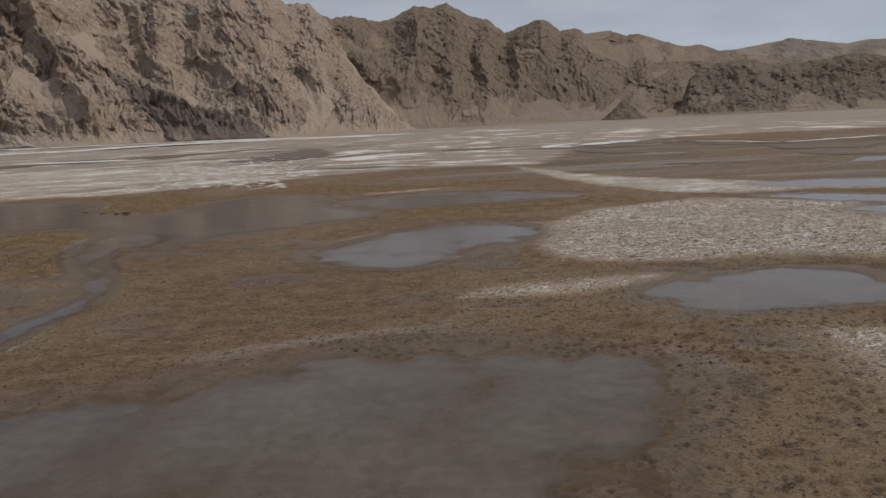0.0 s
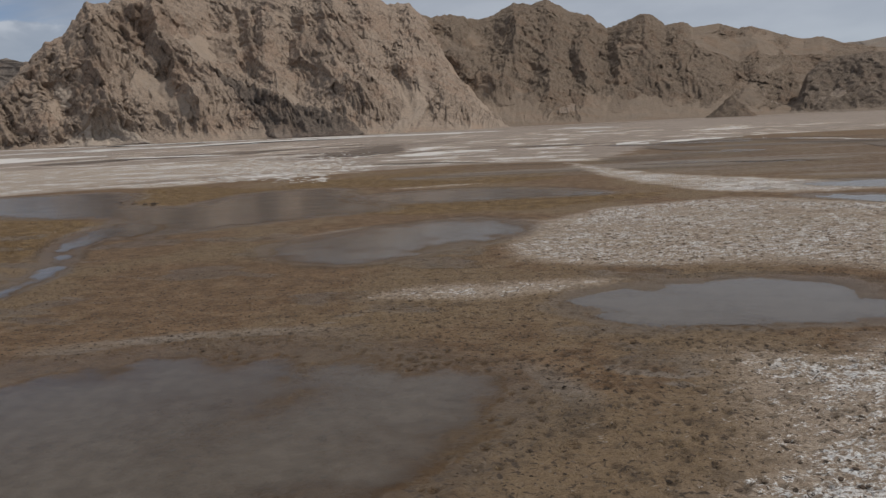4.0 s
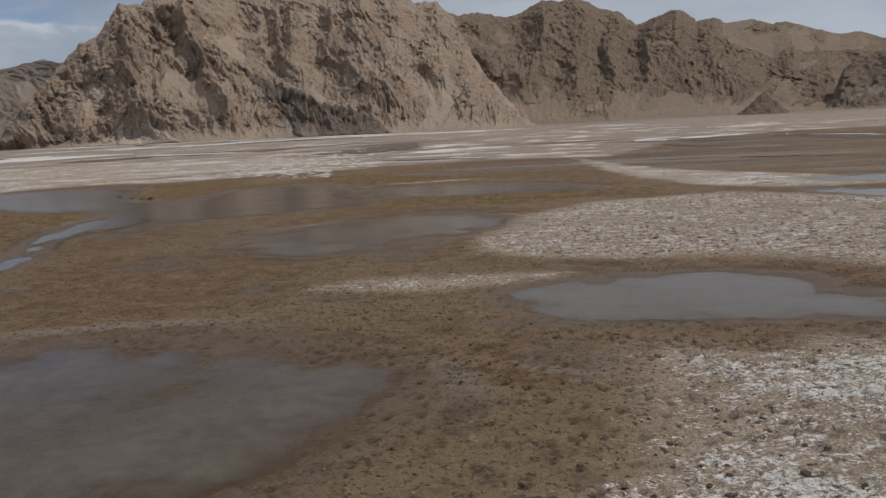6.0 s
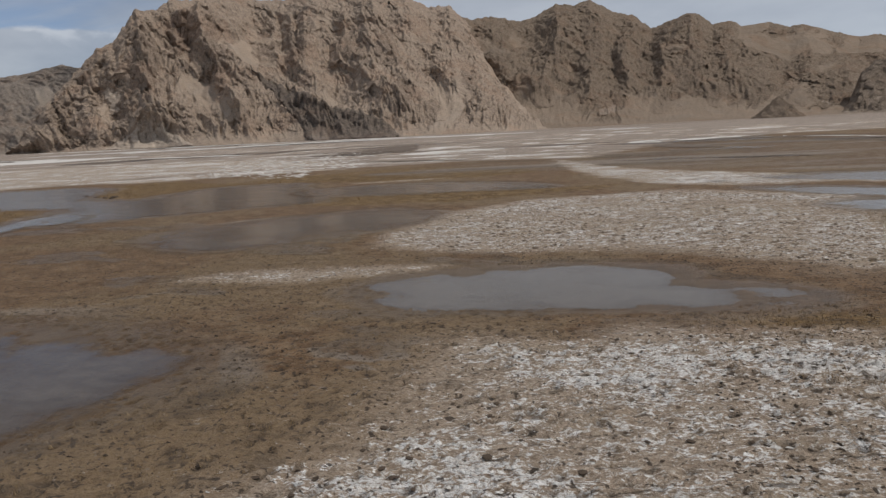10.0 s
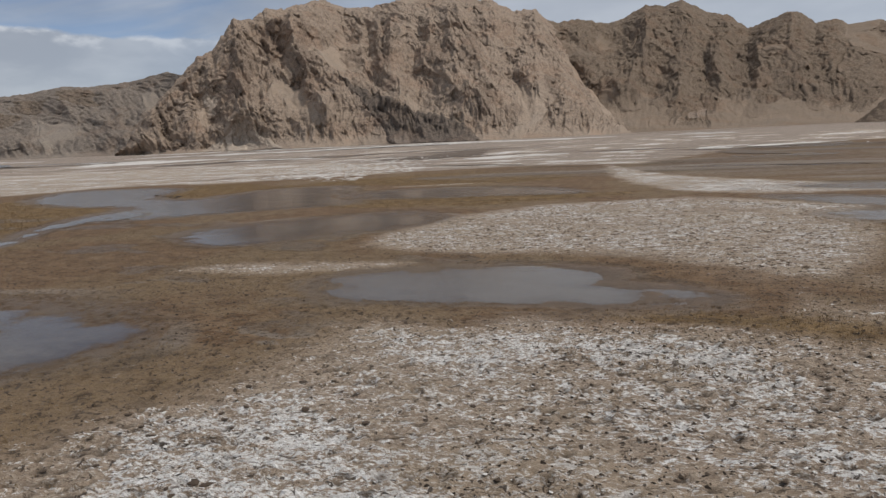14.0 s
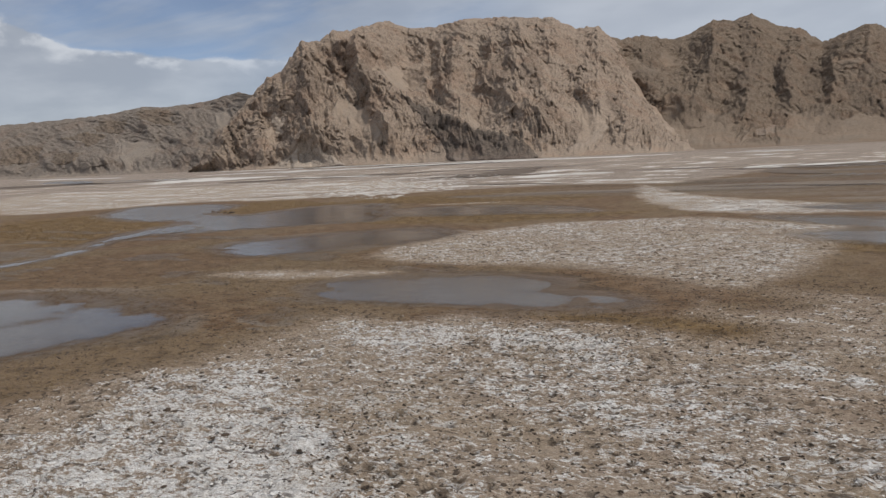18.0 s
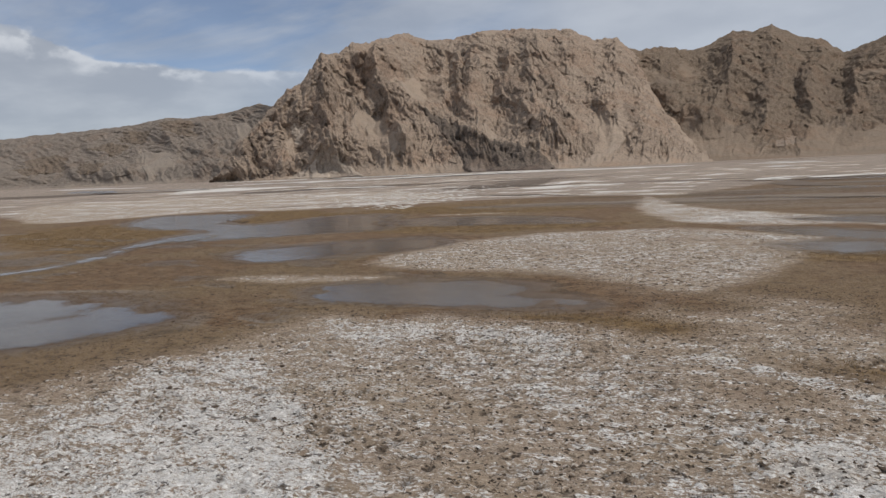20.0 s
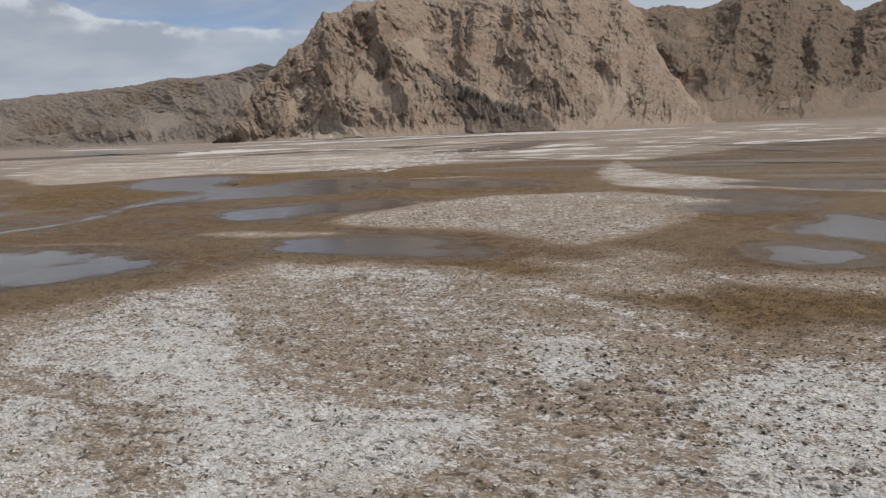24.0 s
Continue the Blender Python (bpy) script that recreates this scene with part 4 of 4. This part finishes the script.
MASSIF_SPURS = [
    (34, 34, [(-39.8, 0.80), (-38.5, 0.53), (-36.6, 0.42), (-34.3, 0.33), (-32.8, 0.27), (-30.4, 0.18), (-28.0, 0.14), (-26.3, 0.10), (-24.8, 0.01)]),
    (30, 30, [(-39.0, 0.80), (-39.2, 0.58), (-38.5, 0.37), (-38.1, 0.21), (-37.5, 0.02)]), (-30, 22, [(-41.8, 0.92), (-41.2, 0.70), (-39.9, 0.58), (-39.7, 0.43), (-39.0, 0.30)]),
    (-20, 30, [(-35.3, 0.82), (-36.2, 0.60), (-34.5, 0.44), (-31.4, 0.28), (-28.0, 0.19), (-25.1, 0.08)]), (30, 36, [(-43.9, 0.99), (-44.8, 0.75), (-44.3, 0.39), (-42.5, 0.21)]),
    (22, 20, [(-41.4, 0.98), (-40.4, 0.78)]), (30, 34, [(-50.6, 0.95), (-51.2, 0.60), (-52.2, 0.15)]), (24, 28, [(-46.8, 0.96), (-47.9, 0.76), (-48.6, 0.47), (-47.4, 0.09)]),
    (22, 22, [(-47.3, 0.05), (-45.3, 0.18), (-44.3, 0.23), (-42.5, 0.08), (-41.4, 0.0)]), (-16, 16, [(-47.5, 0.78), (-47.6, 0.56), (-46.9, 0.30)]),
    (22, 15, [(-34.1, 0.88), (-34.8, 0.70), (-34.5, 0.50)]), (20, 14, [(-32.6, 0.86), (-33.1, 0.64), (-32.8, 0.48)]), (22, 16, [(-31.2, 0.84), (-31.8, 0.61), (-31.5, 0.42), (-30.7, 0.26)]),
    (24, 18, [(-28.7, 0.80), (-29.0, 0.55), (-27.8, 0.41), (-26.4, 0.26), (-25.4, 0.12)]), (22, 16, [(-26.8, 0.80), (-27.0, 0.54), (-26.6, 0.42), (-25.2, 0.25), (-24.0, 0.10)]),
    (24, 20, [(-25.7, 0.85), (-25.3, 0.57), (-24.0, 0.38), (-22.6, 0.18)]), (26, 30, [(-23.4, 0.95), (-23.2, 0.68), (-21.6, 0.46), (-19.9, 0.25), (-18.3, 0.06)]),
    (20, 9, [(-39.0, 0.32), (-38.1, 0.21), (-37.5, 0.07)]), (14, 9, [(-39.9, 0.01), (-39.0, 0.12), (-38.2, 0.18)]), (24, 30, [(-20.2, 0.97), (-19.4, 0.70), (-17.6, 0.42), (-16.0, 0.14)]),
    (-18, 16, [(-29.6, 0.70), (-29.9, 0.43), (-29.5, 0.24)]), (-16, 16, [(-25.0, 0.72), (-23.4, 0.49), (-21.0, 0.25), (-19.6, 0.07)]), (-12, 12, [(-27.7, 0.68), (-28.1, 0.50), (-28.5, 0.32)]),
    (-16, 12, [(-33.7, 0.84), (-34.0, 0.60)]), (-16, 12, [(-32.2, 0.84), (-32.5, 0.58)]), (-18, 24, [(-49.0, 0.85), (-49.6, 0.45), (-49.8, 0.08)]),
]
CENTRE_SPURS = [
    (30, 34, [(-19.5, 1.0), (-17.9, 0.75), (-16.2, 0.60), (-13.6, 0.42), (-11.0, 0.26), (-8.2, 0.14)]), (26, 22, [(-15.9, 0.96), (-15.4, 0.72), (-14.0, 0.50), (-13.0, 0.38)]),
    (28, 24, [(-10.9, 0.99), (-11.4, 0.70), (-12.1, 0.47), (-12.8, 0.35)]), (30, 22, [(-9.1, 0.98), (-10.1, 0.83), (-9.4, 0.57), (-8.9, 0.35), (-9.5, 0.25)]),
    (26, 22, [(-7.7, 0.90), (-7.0, 0.69), (-6.0, 0.48), (-5.1, 0.35)]), (24, 16, [(-5.6, 0.96), (-5.5, 0.71), (-6.4, 0.52), (-6.9, 0.28)]),
    (28, 22, [(-3.6, 0.97), (-2.6, 0.65), (-3.4, 0.42), (-4.5, 0.23)]), (28, 26, [(-1.3, 0.98), (-0.9, 0.72), (-0.1, 0.50), (0.5, 0.29)]), (26, 24, [(1.7, 0.99), (1.1, 0.67), (2.2, 0.47), (3.2, 0.28)]),
    (-22, 20, [(-13.6, 0.94), (-14.7, 0.73), (-13.5, 0.52), (-10.9, 0.33)]), (-24, 15, [(-9.8, 0.80), (-9.3, 0.65), (-10.0, 0.49)]), (-22, 18, [(-6.6, 0.92), (-7.0, 0.65), (-7.6, 0.42), (-8.1, 0.25)]),
    (-20, 18, [(-4.3, 0.94), (-4.5, 0.62), (-5.4, 0.34)]), (24, 26, [(4.4, 0.97), (3.4, 0.69), (4.5, 0.46), (6.4, 0.20)]), (24, 28, [(6.6, 0.96), (7.0, 0.70), (7.8, 0.48), (9.0, 0.28)]),
    (20, 24, [(9.2, 0.98), (9.3, 0.63), (10.1, 0.43)]), (20, 30, [(11.8, 0.95), (12.4, 0.50), (13.0, 0.30)]), (-16, 20, [(0.4, 0.90), (0.2, 0.60), (1.4, 0.36)]), (-16, 20, [(5.4, 0.92), (5.3, 0.55), (6.0, 0.35)]),
]
DARK_SPURS = [(22, 24, [(10.4, 0.95), (10.2, 0.5), (10.0, 0.1)]), (26, 26, [(13.2, 1.0), (13.8, 0.5), (14.6, 0.05)]), (-16, 20, [(11.8, 0.9), (12.2, 0.4)]), (24, 30, [(17.0, 1.0), (17.4, 0.5), (18.0, 0.1)]),
              (24, 30, [(21.0, 1.0), (21.4, 0.5), (21.0, 0.1)]), (24, 30, [(25.0, 1.0), (25.4, 0.5), (26.0, 0.1)])]
WEST_SPURS = [(h, 30, [(a, 0.92), (a + 0.5, 0.5), (a + k, 0.1)]) for a, h, k in ((-71, 22, 1.0), (-67.6, 26, -0.6), (-64.8, 20, 1.2), (-62.2, 28, 0.4), (-59.6, 22, -0.5), (-57.2, 28, 0.8), (-54.6, 24, 1.4), (-52.2, 20, 0.6))]
massif = mountain("western_massif", "steep brown mountain with rocky ridges and scree gullies", MASSIF_CREST, MASSIF_FOOT, 0.055, 300, 0.25, 1.0, 0.75, 3.0, ROCK, spurs=MASSIF_SPURS)
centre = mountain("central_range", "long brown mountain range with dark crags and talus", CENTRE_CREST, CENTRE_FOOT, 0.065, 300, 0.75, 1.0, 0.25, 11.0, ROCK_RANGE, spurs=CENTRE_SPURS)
west = mountain("western_hills", "lower pale brown hills fading into the distance", WEST_CREST, WEST_FOOT, 0.08, 180, 0.4, 0.9, 0.5, 21.0, ROCK_FAR, 1.4, WEST_SPURS, 0.06)
far = mountain("far_ridge", "distant bare tan ridge behind the darker hill", FAR_CREST, FAR_FOOT, 0.10, 90, 0.5, 0.8, 0.2, 31.0, ROCK_FAR, stony=0.12)
dark = mountain("dark_hill", "low brown rocky hill at the flat's edge, cloud shade in its colour", DARK_CREST, DARK_FOOT, 0.08, 150, 0.5, 0.7, 0.3, 41.0, ROCK_SHADY, 2.0, DARK_SPURS, 0.12)

patch("rock_ledge", massif, [(-36.4, 0.40), (-34.3, 0.32), (-32.8, 0.265), (-30.4, 0.178), (-28.0, 0.138), (-26.3, 0.10), (-24.7, 0.0), (-28.5, 0.0), (-32.1, 0.0), (-32.6, 0.07), (-33.6, 0.17), (-34.9, 0.27)],
      6.5, 3.5, ROCK_GREY, "grey ledge of broken rock with shade in its colour", 1.0, 3.0)
patch("scree_slab", massif, [(-47.0, 0.62), (-45.6, 0.58), (-43.6, 0.44), (-42.4, 0.36), (-43.6, 0.30), (-45.4, 0.28), (-46.6, 0.40)], 4.0, 5.0, PALE_SLAB, "pale grey slab of scree between dark ribs", 0.5, 3.0)
patch("scree_slab", massif, [(-44.3, 0.25), (-43.2, 0.14), (-41.4, 0.02), (-41.4, 0.0), (-47.6, 0.0), (-45.6, 0.13)], 5.0, 4.0, PALE_SLAB, "pale slab of scree at the mountain's foot", 0.8, 3.0)


def blob(a, v, wa, wv, seed):
    """An uneven round outline on a mountainside."""
    d = random.Random(seed)
    return [(a + wa * math.cos(k) * d.uniform(0.7, 1.25), v + wv * math.sin(k) * d.uniform(0.7, 1.25)) for k in np.linspace(0, 2 * math.pi, 9)[:-1]]


for k, (a, v, wa, wv) in enumerate([(-35.1, 0.62, 0.8, 0.16), (-32.6, 0.55, 0.9, 0.14), (-39.0, 0.50, 0.9, 0.22), (-41.4, 0.74, 1.0, 0.16), (-27.9, 0.55, 1.0, 0.13), (-25.2, 0.52, 0.9, 0.15),
                                    (-24.2, 0.22, 0.9, 0.10), (-44.0, 0.60, 1.2, 0.24), (-45.6, 0.36, 1.0, 0.15), (-18.9, 0.30, 1.1, 0.12), (-21.6, 0.14, 0.9, 0.07), (-50.2, 0.62, 0.9, 0.25), (-49.8, 0.15, 0.8, 0.10)]):
    patch("crag", massif, blob(a, v, wa, wv, k), 4.0, 7.0, ROCK_CRAG, "weathered brown crag")
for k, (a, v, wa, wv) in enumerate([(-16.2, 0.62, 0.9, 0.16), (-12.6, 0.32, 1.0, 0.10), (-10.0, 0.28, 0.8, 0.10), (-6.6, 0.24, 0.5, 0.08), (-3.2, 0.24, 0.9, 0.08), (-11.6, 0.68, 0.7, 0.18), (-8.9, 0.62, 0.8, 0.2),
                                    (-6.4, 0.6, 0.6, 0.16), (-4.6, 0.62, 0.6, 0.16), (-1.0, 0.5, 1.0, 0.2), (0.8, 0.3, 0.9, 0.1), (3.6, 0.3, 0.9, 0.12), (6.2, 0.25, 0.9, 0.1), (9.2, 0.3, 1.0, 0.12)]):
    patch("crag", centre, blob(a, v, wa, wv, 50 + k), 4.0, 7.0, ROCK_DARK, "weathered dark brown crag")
for k, (a, v, wa, wv) in enumerate([(-55.9, 0.8, 1.3, 0.17), (-65.2, 0.43, 1.5, 0.12), (-62.5, 0.27, 0.9, 0.1), (-59.4, 0.74, 1.0, 0.12), (-61.0, 0.58, 1.2, 0.1), (-66.5, 0.31, 1.4, 0.07)]):
    patch("crag", west, blob(a, v, wa, wv, 90 + k), 4.0, 7.0, ROCK_SHADY, "dark grey crag on the hillside", 1.0)
# scree fans where sun falls on the hill, the light put into their colour
for k, (a, v, wa, wv) in enumerate([(12.5, 0.33, 0.8, 0.14), (14.3, 0.45, 0.7, 0.2), (11.1, 0.31, 0.6, 0.1), (18.2, 0.2, 0.9, 0.1)]):
    patch("talus_fan", dark, blob(a, v, wa, wv, 120 + k), 3.0, 9.0, PALE_FAN, "fan of scree on the dark hill, coloured as if sunlit", 0.3, 3.0)


for k, (a, v, wa, wv) in enumerate([(1.2, 0.35, 1.3, 0.08), (8.6, 0.24, 0.9, 0.06), (-7.2, 0.2, 1.2, 0.06)]):
    patch("talus_fan", centre, blob(a, v, wa, wv, 140 + k), 3.0, 9.0, PALE_FAN, "pale cone of scree below the crags", 0.4, 3.0)
for k, (a, v, wa, wv) in enumerate([(-54.8, 0.28, 0.8, 0.12), (-58.2, 0.27, 1.0, 0.08)]):
    patch("scree_slab", west, blob(a, v, wa, wv, 150 + k), 3.0, 8.0, PALE_FAN, "pale scree at the hills' foot", 0.5, 3.0)
for k, (a, v, wa, wv) in enumerate([(19.6, 0.75, 1.2, 0.14), (21.9, 0.75, 1.2, 0.14), (16.9, 0.75, 0.9, 0.12)]):
    patch("crag", dark, blob(a, v, wa, wv, 160 + k), 4.0, 7.0, ROCK_DARK, "dark crag along the hilltop")


def outcrop(name, x, y, rx, ry, high, mat, label, seed):
    """A lone rocky knoll standing on the flat."""
    a, r = np.meshgrid(np.linspace(0, 2 * np.pi, 60), np.linspace(0, 1.1, 26))
    px, py = x + rx * r * np.cos(a), y + ry * r * np.sin(a)
    k = 2 * np.pi / (rx * 1.5)
    z = high * (1 - r ** 0.9) + high * 0.3 * (1 - r) * fbm(px * k / 3 + seed, py * k / 3, 4) + high * 0.10 * fbm(px * k + seed, py * k, 3) * (r < 1)
    z[0, :] = z[0, 0]
    return tagged(sheet(name, px, py, np.where(r > 1.0, -1.5, z), mat, {"bare": 0.6 + 0 * px}), label, "rock")


outcrop("rock_outcrop", 74, 786, 26, 22, 20, ROCK_DARK, "small dark pyramid of rock at the foot of the range", 4)
outcrop("rock_outcrop", -672, 545, 12, 10, 9, ROCK_SHADY, "small dark rock at the foot of the western hills", 9)

# ---- loose things on the near ground ----


def strewn(name, count, area, keep, shape, mat, label, category, seed, inside=None):
    """Many small pieces as one mesh: shape(dice, n) gives corner offsets (n, k, 3) and the triangles of one piece."""
    dice = np.random.RandomState(seed)
    x = dice.uniform(area[0], area[1], count)
    y = area[2] + (area[3] - area[2]) * dice.uniform(0, 1, count) ** 1.3
    z, salt_, grass_, wet_, pale_, gold_, pool_ = marsh(x, y)
    ok = dice.uniform(0, 1, count) < keep(salt_, grass_, gold_, pool_)
    if inside is not None:
        ok &= depth_in(inside, x, y) + 5 * fbm(x * 0.09, y * 0.06, 3) > 0
    x, y, z = x[ok], y[ok], z[ok]
    corners, tris = shape(dice, len(x))
    co = corners + np.stack([x, y, z], -1)[:, None, :]
    k = corners.shape[1]
    faces = (tris[None] + (np.arange(len(x)) * k)[:, None, None]).reshape(-1, 3)
    me = bpy.data.meshes.new(name)
    me.vertices.add(co.shape[0] * k)
    me.vertices.foreach_set("co", co.astype(np.float32).ravel())
    me.loops.add(faces.size)
    me.loops.foreach_set("vertex_index", faces.ravel().astype(np.int32))
    me.polygons.add(len(faces))
    me.polygons.foreach_set("loop_start", np.arange(0, faces.size, 3, dtype=np.int32))
    me.update(calc_edges=True)
    me.materials.append(mat)
    return tagged(new(name, me), label, category, kind="stuff")


def tuft(high, wide, blades):
    def shape(dice, n):
        a = dice.uniform(0, 2 * np.pi, (n, blades))
        lean, h = dice.uniform(0.3, 1.1, (n, blades)), dice.uniform(0.5, 1.0, (n, blades)) * high
        bx, by = dice.normal(0, wide / 2, (n, blades)), dice.normal(0, wide / 2, (n, blades))
        w = high * 0.10
        one = lambda dx, dy, z: np.stack([bx + dx, by + dy, z], -1)
        co = np.stack([one(-np.sin(a) * w, np.cos(a) * w, -0.01 + 0 * h), one(np.sin(a) * w, -np.cos(a) * w, -0.01 + 0 * h),
                       one(np.cos(a) * lean * h, np.sin(a) * lean * h, h)], 2)
        return co.reshape(n, blades * 3, 3), np.arange(blades * 3).reshape(blades, 3)
    return shape


def crumb(size, flat):
    def shape(dice, n):
        a = np.linspace(0, 2 * np.pi, 6)[:-1][None] + dice.uniform(0, 6, (n, 1))
        r = dice.uniform(0.5, 1.2, (n, 5)) * dice.uniform(0.4, 1.0, (n, 1)) ** 1.5 * size
        ring = np.stack([np.cos(a) * r * 1.3, np.sin(a) * r * 0.8, -0.012 + 0 * r], -1)
        top = np.stack([dice.normal(0, size * 0.25, n), dice.normal(0, size * 0.25, n), r.mean(1) * flat * dice.uniform(0.6, 1.3, n)], -1)
        return np.concatenate([ring, top[:, None]], 1), np.array([(i, (i + 1) % 5, 5) for i in range(5)])
    return shape


strewn("salt_crumbs", 150000, (-12, 26, 0.5, 24), lambda s, g, o, p: np.clip(s * 2.2 - 1.1, 0, 1) * (p < -0.6), crumb(0.05, 0.32), SALT, "crumbling white salt crust lying in flakes", "salt crust", 1)
strewn("earth_crumbs", 60000, (-24, 26, 0.5, 24), lambda s, g, o, p: np.clip(0.5 - 0.7 * s, 0, 1) * (p < -0.5), crumb(0.05, 0.6), EARTH, "loose brown crumbs of dry earth", "earth", 2)
strewn("earth_crumbs", 26000, (-40, 3, 9, 36), lambda s, g, o, p: np.clip(0.6 - 2.0 * s, 0, 0.55) * (p < -0.7), crumb(0.062, 0.55), DUNG, "dark crumbs of trodden mud", "earth", 11)
strewn("dry_grass", 70000, (-30, 28, 0.5, 32), lambda s, g, o, p: (0.25 + 0.75 * g) * (1 - np.clip(1.9 * s, 0, 0.98)) * (p < -0.8), tuft(0.055, 0.09, 5), STRAW, "short grazed straw-coloured grass", "grass", 3)
strewn("marsh_grass", 15000, (-64, -8, 26, 70), lambda s, g, o, p: o * (p < -0.3), tuft(0.13, 0.30, 5), AMBER, "amber marsh grass on the pool's banks", "grass", 4)
strewn("marsh_grass", 14000, (1, 28, 14, 43), lambda s, g, o, p: o * (p < -0.3), tuft(0.10, 0.16, 5), AMBER, "low amber grass on damp mud", "grass", 6)


strewn("salt_flakes", 26000, (-120, 25, 52, 150), lambda s, g, o, p: np.clip(s * 2.2 - 0.9, 0, 0.11) * (p < -1.0), crumb(0.9, 0.12), SALT_FAR, "white flakes of salt crust on the wide flat", "salt crust", 7)
white_flat = spline_loop([(-59, 72), (-70, 90), (-80, 109), (-90, 150), (-70, 150), (-57, 117), (-43, 82), (-45, 68)], 5)
strewn("salt_flakes", 30000, (-92, -40, 66, 150), lambda s, g, o, p: 0.075 + 0 * s, crumb(0.7, 0.2), SALT_FAR, "bright curled flakes of salt on wet flat", "salt crust", 17, white_flat)
strewn("salt_flakes", 12000, (-16, 13, 25, 52), lambda s, g, o, p: np.clip(s * 2.2 - 0.9, 0, 0.8) * (p < -0.8), crumb(0.15, 0.12), SALT, "white salt flakes on the tan crust", "salt crust", 8)
strewn("earth_crumbs", 16000, (-16, 13, 25, 52), lambda s, g, o, p: np.clip(s * 1.6 - 0.4, 0, 0.6) * (p < -0.8), crumb(0.13, 0.36), EARTH, "small dark crumbs of earth on the salt crust", "earth", 9)
strewn("earth_crumbs", 30000, (2, 26, 8, 28), lambda s, g, o, p: (0.55 + 0 * s) * (p < -0.8), crumb(0.055, 0.5), DUNG, "small dark crumbs of earth on the pale crust", "earth", 10)


def clod_mesh(seed):
    """A lumpy lump of earth, flattened below."""
    d = random.Random(seed)
    bm = bmesh.new()
    bmesh.ops.create_icosphere(bm, subdivisions=1, radius=1.0)
    for v in bm.verts:
        v.co *= d.uniform(0.7, 1.2)
        v.co.z *= 0.5
    me = bpy.data.meshes.new("clod")
    bm.to_mesh(me)
    bm.free()
    me.materials.append(DUNG)
    return me


clods = [clod_mesh(i) for i in range(8)]
dice = random.Random(12)
spots = [(-16.45, 17.57), (-16.54, 15.21), (-14.55, 14.35), (-13.9, 14.88), (-8.0, 13.32), (-1.07, 11.26), (-0.83, 8.58), (-2.99, 11.84), (0.29, 11.18), (-0.65, 8.63), (1.35, 8.3), (10.25, 12.0), (14.25, 11.6)]
while len(spots) < 260:
    cx, cy = dice.uniform(-18, 22), dice.uniform(1.5, 18)
    for _ in range(dice.randint(1, 5)):
        spots.append((cx + dice.gauss(0, 0.5), cy + dice.gauss(0, 0.35)))
cz = marsh(np.array([p[0] for p in spots]), np.array([p[1] for p in spots]))
for i, (cx, cy) in enumerate(spots):
    if cz[6][i] > -0.5:
        continue
    r = dice.uniform(0.03, 0.065) if i > 12 else 0.075
    ob = new("earth_clod", clods[i % 8])
    ob.matrix_basis = Matrix.LocRotScale((cx, cy, cz[0][i] + r * 0.2), Euler((0, 0, dice.uniform(0, 6))), (r * dice.uniform(0.9, 1.7), r, r * 0.8))
    tagged(ob, "dark damp clod of earth lying on the ground", "clod", "clods on the marsh")

for cx, cy, r in ((-49.6, 48.1, 0.30), (-48.0, 47.6, 0.42), (-47.4, 48.1, 0.55), (-46.7, 47.1, 0.30), (-52.2, 49.3, 0.25)):
    ob = new("mud_tussock", clods[int(cx * 7) % 8])
    ob.matrix_basis = Matrix.LocRotScale((cx, cy, 0.03), Euler((0, 0, cx)), (r * 0.9, r * 0.6, r * 0.6))
    tagged(ob, "dark tussock of mud standing on the pool's bank", "tussock", "tussocks by the pool")
